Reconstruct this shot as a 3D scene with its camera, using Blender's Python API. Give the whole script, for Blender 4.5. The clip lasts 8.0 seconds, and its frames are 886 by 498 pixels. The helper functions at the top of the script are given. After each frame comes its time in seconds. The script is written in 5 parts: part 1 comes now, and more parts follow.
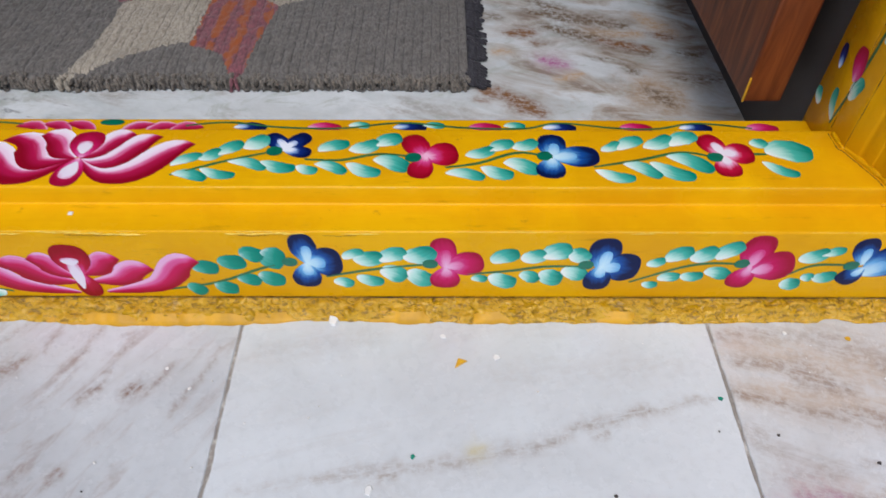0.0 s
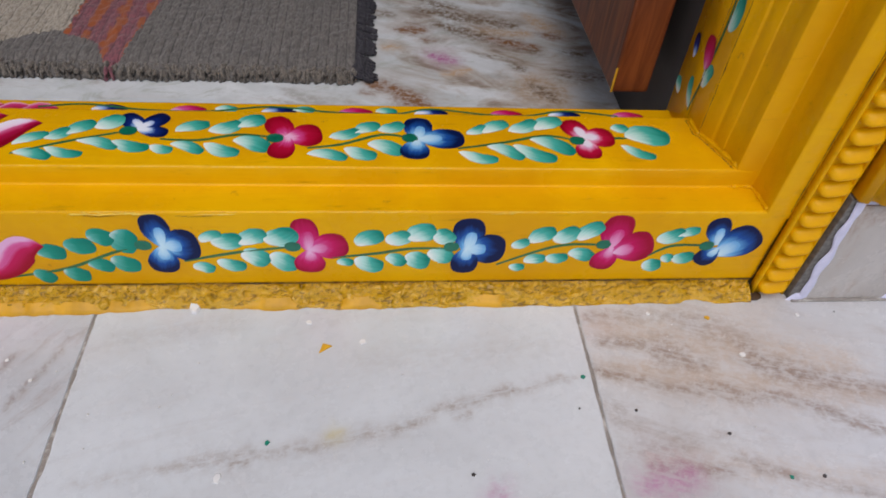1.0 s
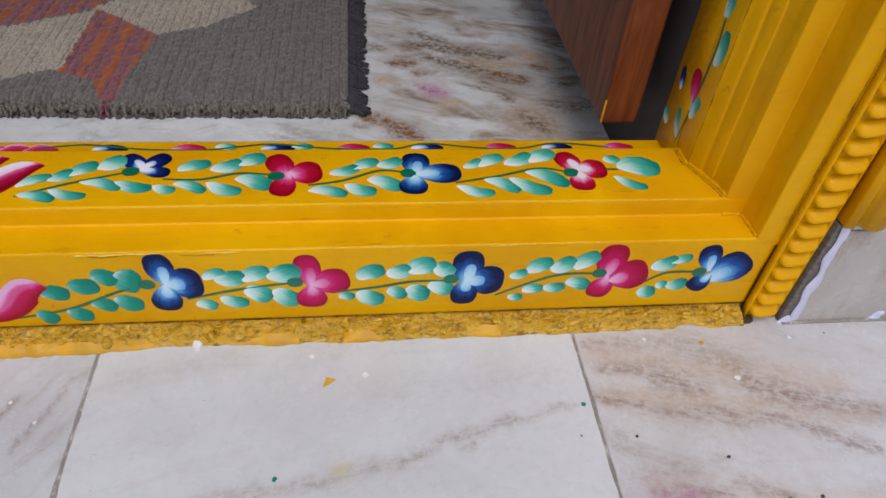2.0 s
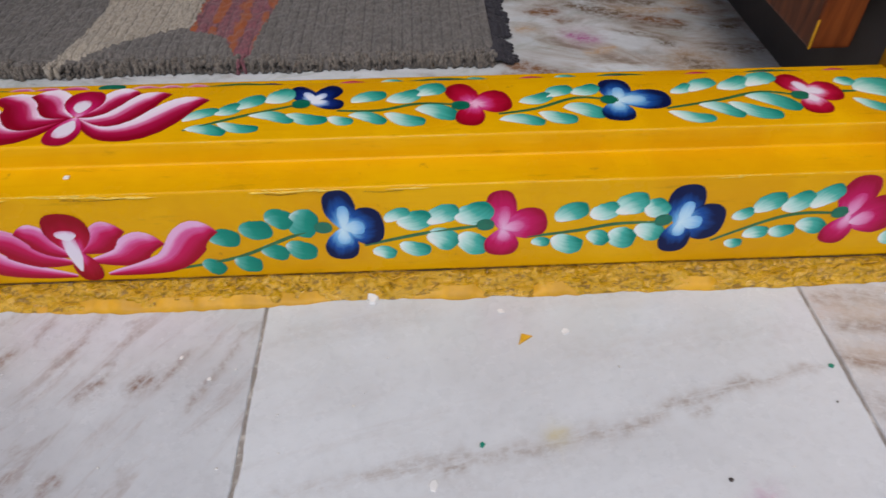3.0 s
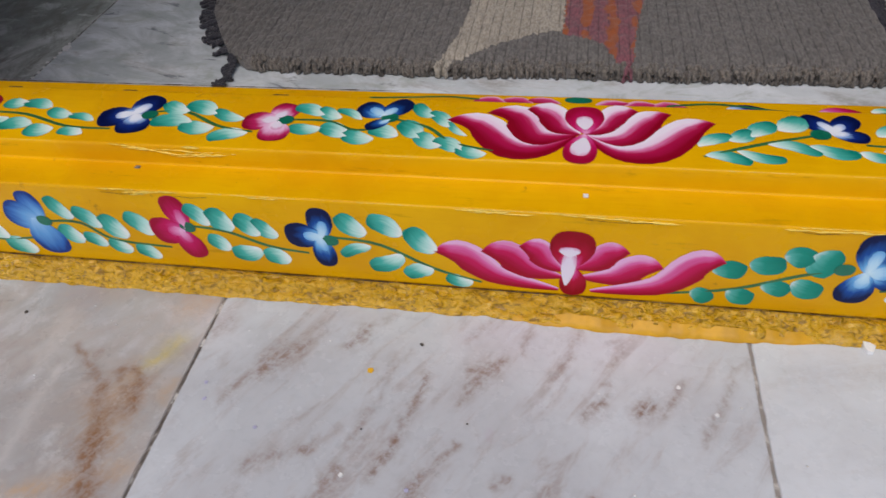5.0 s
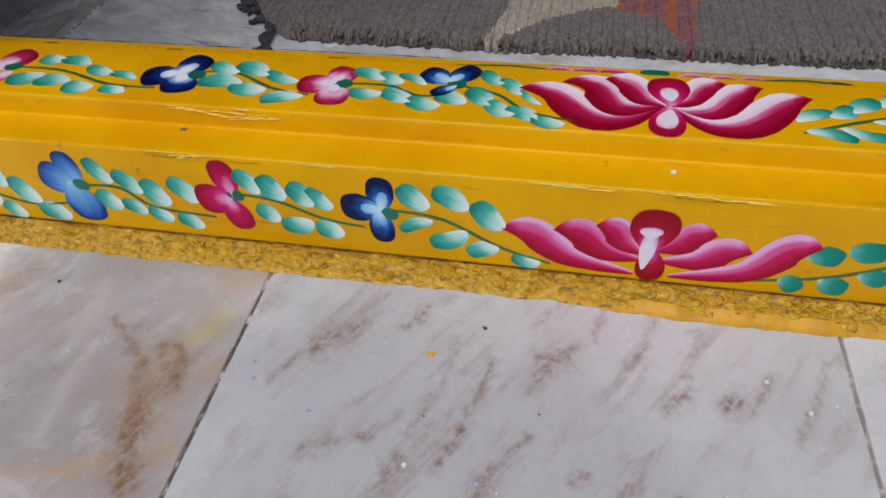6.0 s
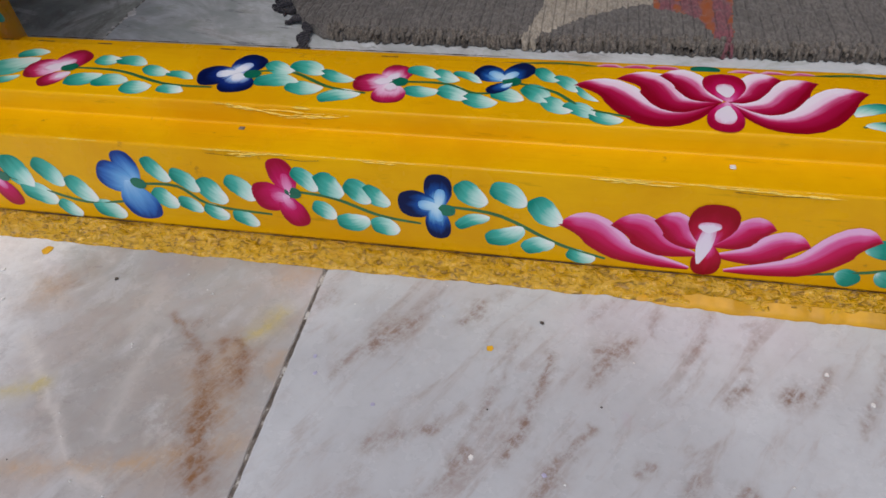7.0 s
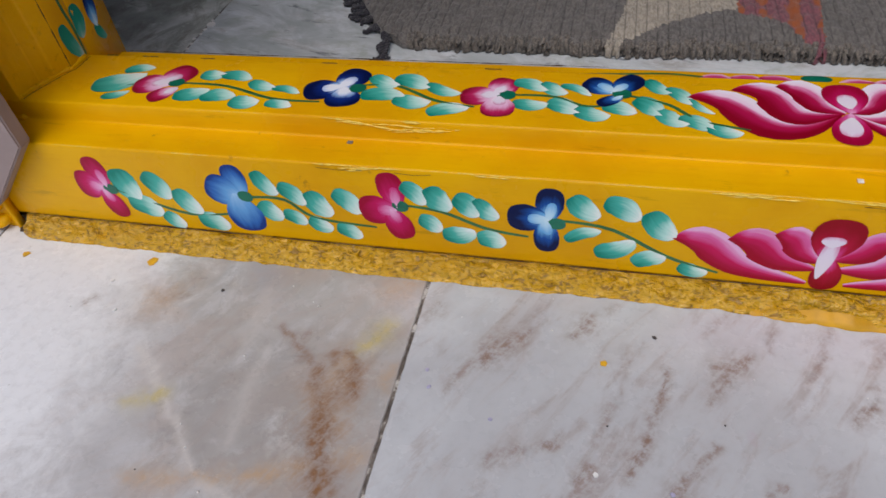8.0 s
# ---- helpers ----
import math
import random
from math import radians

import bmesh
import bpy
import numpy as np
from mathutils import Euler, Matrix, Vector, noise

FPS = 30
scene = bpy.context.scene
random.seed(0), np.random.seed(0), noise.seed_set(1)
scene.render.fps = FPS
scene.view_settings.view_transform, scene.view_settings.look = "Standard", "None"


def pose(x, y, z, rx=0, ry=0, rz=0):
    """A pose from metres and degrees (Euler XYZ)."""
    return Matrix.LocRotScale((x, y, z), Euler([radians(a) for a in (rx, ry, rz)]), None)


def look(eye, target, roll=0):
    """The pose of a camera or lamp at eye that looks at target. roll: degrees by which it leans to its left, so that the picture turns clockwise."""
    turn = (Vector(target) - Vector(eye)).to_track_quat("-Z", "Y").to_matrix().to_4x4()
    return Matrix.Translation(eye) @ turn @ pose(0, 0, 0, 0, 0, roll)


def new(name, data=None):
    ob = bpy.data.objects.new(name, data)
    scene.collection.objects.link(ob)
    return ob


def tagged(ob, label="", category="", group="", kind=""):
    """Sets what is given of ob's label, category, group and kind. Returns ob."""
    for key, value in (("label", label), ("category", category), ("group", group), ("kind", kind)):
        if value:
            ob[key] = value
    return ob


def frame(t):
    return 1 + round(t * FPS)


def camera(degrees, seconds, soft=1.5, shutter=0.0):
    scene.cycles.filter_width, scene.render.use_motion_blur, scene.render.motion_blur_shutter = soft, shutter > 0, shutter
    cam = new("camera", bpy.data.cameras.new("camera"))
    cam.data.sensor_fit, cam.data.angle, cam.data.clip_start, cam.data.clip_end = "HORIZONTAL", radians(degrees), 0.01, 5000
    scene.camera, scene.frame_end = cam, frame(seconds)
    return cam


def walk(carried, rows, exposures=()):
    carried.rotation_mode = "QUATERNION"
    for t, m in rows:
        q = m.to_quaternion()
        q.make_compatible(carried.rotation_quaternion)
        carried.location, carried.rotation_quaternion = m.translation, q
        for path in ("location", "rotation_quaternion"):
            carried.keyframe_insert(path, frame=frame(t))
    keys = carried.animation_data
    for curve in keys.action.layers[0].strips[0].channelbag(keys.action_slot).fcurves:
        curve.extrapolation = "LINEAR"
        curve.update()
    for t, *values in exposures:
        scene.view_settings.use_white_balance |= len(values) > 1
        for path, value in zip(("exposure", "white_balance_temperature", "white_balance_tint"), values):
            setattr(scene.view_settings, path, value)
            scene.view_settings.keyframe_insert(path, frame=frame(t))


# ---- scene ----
cam = camera(66.5, 8.0, soft=1.5, shutter=0.2)
PATH = [
    (0, (0.012, 0.008, 0.432), (0.018, 1.354, -1.048), 0.3),
    (0.5, (0.054, 0.002, 0.385), (0.106, 1.355, -1.087), 1.2),
    (1, (0.065, -0.009, 0.411), (0.259, 1.369, -1.025), 5.5),
    (1.2, (0.067, -0.01, 0.428), (0.295, 1.386, -0.985), 6.2),
    (2.3, (0.042, -0.008, 0.414), (0.273, 1.414, -0.974), 5.0),
    (2.5, (0.03, 0.0, 0.392), (0.216, 1.424, -0.999), 3.3),
    (3, (-0.035, 0.015, 0.345), (0.016, 1.451, -1.046), -0.5),
    (3.5, (-0.086, 0.022, 0.335), (-0.164, 1.45, -1.062), -2.7),
    (4, (-0.166, 0.03, 0.347), (-0.391, 1.441, -1.052), -5.4),
    (4.5, (-0.21, 0.025, 0.357), (-0.51, 1.424, -1.041), -5.8),
    (5, (-0.272, 0.028, 0.366), (-0.598, 1.409, -1.043), -5.6),
    (5.2, (-0.294, 0.038, 0.375), (-0.609, 1.408, -1.048), -5.8),
    (6.3, (-0.32, 0.031, 0.327), (-0.646, 1.397, -1.098), -3.4),
    (6.5, (-0.325, 0.026, 0.325), (-0.642, 1.403, -1.09), -3.1),
    (7, (-0.348, 0.024, 0.343), (-0.693, 1.385, -1.081), -4.8),
    (7.5, (-0.37, 0.02, 0.347), (-0.755, 1.372, -1.075), -6.2),
    (8, (-0.399, 0.02, 0.353), (-0.83, 1.363, -1.065), -7.3),
]
walk(cam, [(t, look(eye, target, roll)) for t, eye, target, roll in PATH],
     exposures=[(0, 0.11, 6250, 7), (0.5, -0.02, 6350, 8), (1, -0.15, 6500, 10), (5.2, -0.13, 6500, 10), (6.4, -0.23, 6500, 10), (8, -0.20, 6500, 10)])

# ---- daylight: open shade in front of the house, the sky behind the camera ----
SUN_UP, SUN_ROUND = 62.9, 186.5
world = bpy.data.worlds.new("sky")
scene.world = world
world.use_nodes = True
sky = world.node_tree.nodes.new("ShaderNodeTexSky")
sky.sky_type, sky.sun_disc = "NISHITA", False
sky.sun_elevation, sky.sun_rotation = radians(SUN_UP), radians(SUN_ROUND)
sky.air_density, sky.dust_density = 1.0, 3.0
world.node_tree.links.new(sky.outputs[0], world.node_tree.nodes["Background"].inputs[0])
world.node_tree.nodes["Background"].inputs[1].default_value = 0.145
sun = new("sun", bpy.data.lights.new("sun", "SUN"))
sun.data.energy, sun.data.angle, sun.data.color = 1.2, radians(48), (1.0, 0.985, 0.97)
sun.matrix_world = look((-0.38, -1.27, 3.1), (-0.2, 0.3, 0.0))

# ---- materials ----
def nodes_of(name, rough=0.5, metal=0.0):
    m = bpy.data.materials.new(name)
    m.use_nodes = True
    nt = m.node_tree
    b = nt.nodes["Principled BSDF"]
    b.inputs["Roughness"].default_value, b.inputs["Metallic"].default_value = rough, metal
    return m, nt, b


def node(nt, kind, **inputs):
    n = nt.nodes.new("ShaderNode" + kind)
    for k, v in inputs.items():
        n.inputs[k.replace("_", " ")].default_value = v
    return n


def coords(nt, scale=(1, 1, 1), turn=0.0, shift=(0, 0, 0)):
    """Object coordinates, turned about z, then stretched."""
    tc = nt.nodes.new("ShaderNodeTexCoord")
    a = nt.nodes.new("ShaderNodeMapping")
    a.inputs["Rotation"].default_value[2] = radians(turn)
    a.inputs["Location"].default_value = shift
    b = nt.nodes.new("ShaderNodeMapping")
    b.inputs["Scale"].default_value = scale
    nt.links.new(tc.outputs["Object"], a.inputs[0])
    nt.links.new(a.outputs[0], b.inputs[0])
    return b.outputs[0]


def noisy(nt, vec, scale, detail=4.0, rough=0.55, warp=0.0):
    n = node(nt, "TexNoise", Scale=scale, Detail=detail, Roughness=rough, Distortion=warp)
    nt.links.new(vec, n.inputs["Vector"])
    return n.outputs["Fac"]


def ramp(nt, fac, stops):
    r = nt.nodes.new("ShaderNodeValToRGB")
    while len(r.color_ramp.elements) < len(stops):
        r.color_ramp.elements.new(0.5)
    for e, (p, c) in zip(r.color_ramp.elements, stops):
        e.position = p
        e.color = (*c, 1) if len(c) == 3 else c
    nt.links.new(fac, r.inputs[0])
    return r.outputs[0]


def grey(nt, fac, a, b):
    """0 below a, 1 above b, smooth between (a may be above b)."""
    n = nt.nodes.new("ShaderNodeMapRange")
    n.interpolation_type = "SMOOTHSTEP"
    n.inputs["From Min"].default_value, n.inputs["From Max"].default_value = min(a, b), max(a, b)
    if a > b:
        n.inputs["To Min"].default_value, n.inputs["To Max"].default_value = 1, 0
    nt.links.new(fac, n.inputs["Value"])
    return n.outputs[0]


def calc(nt, op, a, b=None):
    n = nt.nodes.new("ShaderNodeMath")
    n.operation = op
    for i, v in enumerate((a, b)):
        if v is None:
            continue
        if isinstance(v, (int, float)):
            n.inputs[i].default_value = v
        else:
            nt.links.new(v, n.inputs[i])
    return n.outputs[0]


def mix(nt, fac, a, b, blend="MIX"):
    n = nt.nodes.new("ShaderNodeMix")
    n.data_type, n.blend_type = "RGBA", blend
    for sock, v in ((n.inputs[0], fac), (n.inputs[6], a), (n.inputs[7], b)):
        if isinstance(v, (int, float)):
            sock.default_value = v
        elif isinstance(v, tuple):
            sock.default_value = (*v, 1)
        else:
            nt.links.new(v, sock)
    return n.outputs[2]


def relief(nt, bsdf, height, strength=0.3, depth=0.001):
    n = node(nt, "Bump", Strength=strength, Distance=depth)
    nt.links.new(height, n.inputs["Height"])
    nt.links.new(n.outputs[0], bsdf.inputs["Normal"])


def xyz(nt, vec):
    n = nt.nodes.new("ShaderNodeSeparateXYZ")
    nt.links.new(vec, n.inputs[0])
    return n.outputs


def near(nt, x, y, cx, cy, rx, ry, wobble):
    """1 inside a worn-edged oval patch, 0 outside."""
    dx = calc(nt, "DIVIDE", calc(nt, "SUBTRACT", x, cx), rx)
    dy = calc(nt, "DIVIDE", calc(nt, "SUBTRACT", y, cy), ry)
    r = calc(nt, "SQRT", calc(nt, "ADD", calc(nt, "MULTIPLY", dx, dx), calc(nt, "MULTIPLY", dy, dy)))
    r = calc(nt, "ADD", r, calc(nt, "MULTIPLY", calc(nt, "SUBTRACT", wobble, 0.5), 3.4))
    return grey(nt, r, 1.1, 0.55)


def enamel(name, colour, dark, rough=0.27):
    """Glossy oil paint brushed over wood: faint brush streaks, grime and runs."""
    m, nt, b = nodes_of(name, rough)
    v = coords(nt)
    streak = noisy(nt, coords(nt, (6, 60, 60)), 4.0, 3)
    blotch = noisy(nt, v, 9.0, 5, 0.6)
    grime = noisy(nt, v, 60.0, 5, 0.7)
    c = mix(nt, grey(nt, blotch, 0.35, 0.7), colour, dark)
    c = mix(nt, calc(nt, "MULTIPLY", grey(nt, streak, 0.52, 0.75), 0.35), c, dark)
    smear = noisy(nt, coords(nt, (7, 36, 36)), 3.2, 6, 0.7)
    c = mix(nt, calc(nt, "MULTIPLY", grey(nt, smear, 0.58, 0.72), 0.40), c, (0.34, 0.18, 0.004))
    spots = calc(nt, "MULTIPLY", grey(nt, grime, 0.66, 0.74), 0.45)
    c = mix(nt, spots, c, (0.22, 0.11, 0.02))
    nt.links.new(c, b.inputs["Base Color"])
    b.inputs["Specular IOR Level"].default_value = 0.15
    nt.links.new(calc(nt, "ADD", calc(nt, "MULTIPLY", blotch, 0.22), rough - 0.11), b.inputs["Roughness"])
    relief(nt, b, calc(nt, "ADD", streak, calc(nt, "MULTIPLY", grime, 0.6)), 0.22, 0.0012)
    return m


YELLOW = enamel("yellow_enamel", (0.80, 0.424, 0.001), (0.70, 0.330, 0.001))


def rough_yellow():
    m, nt, b = nodes_of("yellow_painted_mortar", 0.15)
    v = coords(nt)
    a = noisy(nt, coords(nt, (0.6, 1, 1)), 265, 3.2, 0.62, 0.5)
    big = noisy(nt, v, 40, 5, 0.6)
    # low spots of the relief get a darker yellow as painted-in pit shade
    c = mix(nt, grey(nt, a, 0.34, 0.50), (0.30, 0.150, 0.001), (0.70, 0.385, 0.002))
    c = mix(nt, calc(nt, "MULTIPLY", grey(nt, big, 0.50, 0.66), 0.30), c, (0.62, 0.335, 0.003))
    nt.links.new(c, b.inputs["Base Color"])
    b.inputs["Specular IOR Level"].default_value = 0.75
    b.inputs["Coat Weight"].default_value, b.inputs["Coat Roughness"].default_value = 0.30, 0.10
    relief(nt, b, a, 1.0, 0.0066)
    return m


def brush(name, along, stops, rough=0.3, rim=1.2, slant=0.0):
    """Brushed petal or leaf: the colours blend along (u) or across (v) one stroke."""
    m, nt, b = nodes_of(name, rough)
    uv = nt.nodes.new("ShaderNodeUVMap")
    sx, sy, _ = xyz(nt, uv.outputs[0])
    info = nt.nodes.new("ShaderNodeObjectInfo")
    st = nt.nodes.new("ShaderNodeMapping")
    st.inputs["Scale"].default_value = (1.6, 5.0, 1) if along else (1.4, 3.5, 1)
    nt.links.new(uv.outputs[0], st.inputs[0])
    off = nt.nodes.new("ShaderNodeCombineXYZ")
    nt.links.new(calc(nt, "MULTIPLY", info.outputs["Random"], 37.0), off.inputs[2])
    add = nt.nodes.new("ShaderNodeVectorMath")
    nt.links.new(st.outputs[0], add.inputs[0])
    nt.links.new(off.outputs[0], add.inputs[1])
    s = noisy(nt, add.outputs[0], 1.3, 3, 0.6)
    edge = calc(nt, "ABSOLUTE", calc(nt, "SUBTRACT", sy, 0.5))
    if along:
        t = calc(nt, "ADD", sx, calc(nt, "MULTIPLY", calc(nt, "MULTIPLY", edge, edge), rim))
        t = calc(nt, "ADD", t, calc(nt, "MULTIPLY", calc(nt, "SUBTRACT", sy, 0.5), slant))
    else:
        t = calc(nt, "ADD", sy, calc(nt, "MULTIPLY", grey(nt, sx, 0.22, 0.02), 0.5))
    t = calc(nt, "ADD", t, calc(nt, "MULTIPLY", calc(nt, "SUBTRACT", s, 0.5), 0.34))
    t = calc(nt, "ADD", t, calc(nt, "MULTIPLY", calc(nt, "SUBTRACT", info.outputs["Random"], 0.5), 0.16))
    nt.links.new(ramp(nt, t, stops), b.inputs["Base Color"])
    b.inputs["Specular IOR Level"].default_value = 0.16
    relief(nt, b, s, 0.25, 0.0004)
    return m


PETALS = {
    "blue": brush("blue_petal_paint", True, [(0.12, (0.60, 0.80, 0.92)), (0.36, (0.15, 0.42, 0.74)), (0.58, (0.010, 0.075, 0.32)), (0.82, (0.003, 0.009, 0.06))]),
    "sky": brush("light_blue_petal_paint", True, [(0.12, (0.36, 0.60, 0.86)), (0.50, (0.13, 0.36, 0.70)), (0.82, (0.03, 0.14, 0.46)), (1.0, (0.008, 0.04, 0.22))]),
    "navy": brush("navy_petal_paint", True, [(0.22, (0.82, 0.84, 0.92)), (0.40, (0.24, 0.40, 0.70)), (0.54, (0.006, 0.025, 0.19)), (0.85, (0.002, 0.006, 0.055))]),
    "pink": brush("pink_petal_paint", True, [(0.08, (0.84, 0.42, 0.66)), (0.30, (0.68, 0.08, 0.31)), (0.58, (0.54, 0.008, 0.11)), (0.92, (0.34, 0.003, 0.035))]),
    "red": brush("red_petal_paint", True, [(0.14, (0.86, 0.46, 0.66)), (0.32, (0.66, 0.06, 0.26)), (0.52, (0.46, 0.004, 0.04)), (0.9, (0.28, 0.002, 0.012))]),
    "crimson": brush("crimson_petal_paint", True, [(0.22, (0.88, 0.70, 0.80)), (0.42, (0.76, 0.26, 0.44)), (0.58, (0.48, 0.006, 0.05)), (0.9, (0.28, 0.002, 0.012))]),
    "rose": brush("rose_petal_paint", True, [(0.25, (0.88, 0.72, 0.84)), (0.52, (0.78, 0.38, 0.60)), (0.70, (0.50, 0.02, 0.12)), (0.95, (0.26, 0.004, 0.025))]),
}
LEAF = brush("teal_leaf_paint", True, [(0.10, (0.80, 0.86, 0.82)), (0.34, (0.46, 0.74, 0.67)), (0.60, (0.07, 0.43, 0.36)), (0.95, (0.004, 0.22, 0.165))], 0.3, 0.25, 0.28)
LEAF_DARK = brush("dark_teal_leaf_paint", True, [(0.0, (0.55, 0.70, 0.66)), (0.2, (0.10, 0.42, 0.36)), (0.5, (0.012, 0.27, 0.20)), (1.0, (0.004, 0.19, 0.14))], 0.3, 0.25, 0.2)
LOTUS_LOW = brush("pink_lotus_paint", False, [(0.05, (0.80, 0.44, 0.68)), (0.22, (0.70, 0.13, 0.36)), (0.44, (0.56, 0.010, 0.10)), (0.8, (0.35, 0.002, 0.022))])
LOTUS_TOP = brush("crimson_lotus_paint", False, [(0.06, (0.88, 0.78, 0.88)), (0.24, (0.85, 0.62, 0.78)), (0.36, (0.68, 0.15, 0.34)), (0.47, (0.45, 0.008, 0.075)), (0.8, (0.26, 0.002, 0.016))])
LOTUS_BACK = brush("back_lotus_paint", False, [(0.05, (0.80, 0.40, 0.60)), (0.28, (0.60, 0.04, 0.18)), (0.8, (0.38, 0.004, 0.04))])
WHITE_STROKE = brush("white_stroke_paint", True, [(0.0, (0.82, 0.76, 0.84)), (0.75, (0.80, 0.70, 0.82)), (1.0, (0.70, 0.34, 0.52))])


COOL_WHITE = brush("cool_white_stroke_paint", True, [(0.0, (0.84, 0.86, 0.93)), (0.6, (0.78, 0.82, 0.92)), (1.0, (0.30, 0.42, 0.70))], 0.3, 0.8)
PALE_PINK = brush("pale_pink_stroke_paint", True, [(0.0, (0.84, 0.52, 0.72)), (0.5, (0.78, 0.28, 0.52)), (0.95, (0.62, 0.05, 0.22))], 0.3, 0.8)
PALE_BLUE = brush("pale_blue_stroke_paint", True, [(0.0, (0.66, 0.84, 0.93)), (0.5, (0.46, 0.70, 0.88)), (0.95, (0.16, 0.42, 0.74))], 0.3, 0.8)


def plain(name, colour, rough=0.4, var=0.25, size=120.0, bump=0.15):
    m, nt, b = nodes_of(name, rough)
    n = noisy(nt, coords(nt), size, 5, 0.6)
    c2 = tuple(c * (1 - var) for c in colour)
    nt.links.new(mix(nt, grey(nt, n, 0.3, 0.7), colour, c2), b.inputs["Base Color"])
    relief(nt, b, n, bump, 0.001)
    return m


STEM = plain("green_line_paint", (0.035, 0.17, 0.055), 0.35, 0.35)
DOT = plain("green_dot_paint", (0.004, 0.17, 0.10), 0.3, 0.3)
CEMENT = plain("grey_cement", (0.20, 0.185, 0.17), 0.85, 0.5, 260, 0.6)
def joint_cement():
    m, nt, b = nodes_of("dirty_joint_cement", 0.9)
    v = coords(nt)
    n = noisy(nt, v, 70, 7, 0.74)
    c = ramp(nt, n, [(0.42, (0.08, 0.065, 0.055)), (0.54, (0.18, 0.155, 0.135)), (0.60, (0.56, 0.54, 0.51))])
    x, y, _ = xyz(nt, v)
    filled = grey(nt, x, -0.32, -0.28)
    c = mix(nt, calc(nt, "MULTIPLY", filled, 0.45), c, (0.46, 0.42, 0.385))
    nt.links.new(c, b.inputs["Base Color"])
    relief(nt, b, n, 0.8, 0.002)
    return m


GROUT = joint_cement()
PUTTY = plain("lavender_white_putty", (0.66, 0.65, 0.82), 0.55, 0.12, 90, 0.4)
WALL_PAINT = plain("lavender_wall_paint", (0.62, 0.62, 0.78), 0.7, 0.1, 12, 0.1)
ROOM_PAINT = plain("cream_room_paint", (0.84, 0.83, 0.81), 0.75, 0.1, 6, 0.1)
# dark colour puts the door gap's shade onto the side wall
SHADE_WALL = plain("shaded_gap_wall", (0.085, 0.072, 0.068), 0.7, 0.2, 20)
MAUVE = plain("bare_mauve_board", (0.32, 0.24, 0.225), 0.6, 0.14, 30, 0.15)
DIRT_SHADE = plain("black_dirt_and_shade", (0.075, 0.035, 0.010), 0.8, 0.5, 200, 0.5)
FLAKE_YELLOW = plain("yellow_flake", (0.78, 0.42, 0.02), 0.4, 0.2)
FLAKE_WHITE = plain("white_flake", (0.82, 0.81, 0.80), 0.5, 0.1)
FLAKE_GREEN = plain("green_flake", (0.01, 0.25, 0.17), 0.4, 0.2)
FLAKE_LILAC = plain("lilac_flake", (0.46, 0.44, 0.62), 0.5, 0.2)
FLAKE_DARK = plain("dark_speck", (0.06, 0.05, 0.05), 0.6, 0.3)
PAINT_FILM = plain("dusty_yellow_paint_film", (0.68, 0.345, 0.001), 0.5, 0.25, 70, 0.4)
# lighter yellow for chipped paint; the glint of worn edges is put into it
WORN_GLINT = plain("pale_chipped_paint_glint", (0.88, 0.60, 0.08), 0.22, 0.15, 300, 0.3)


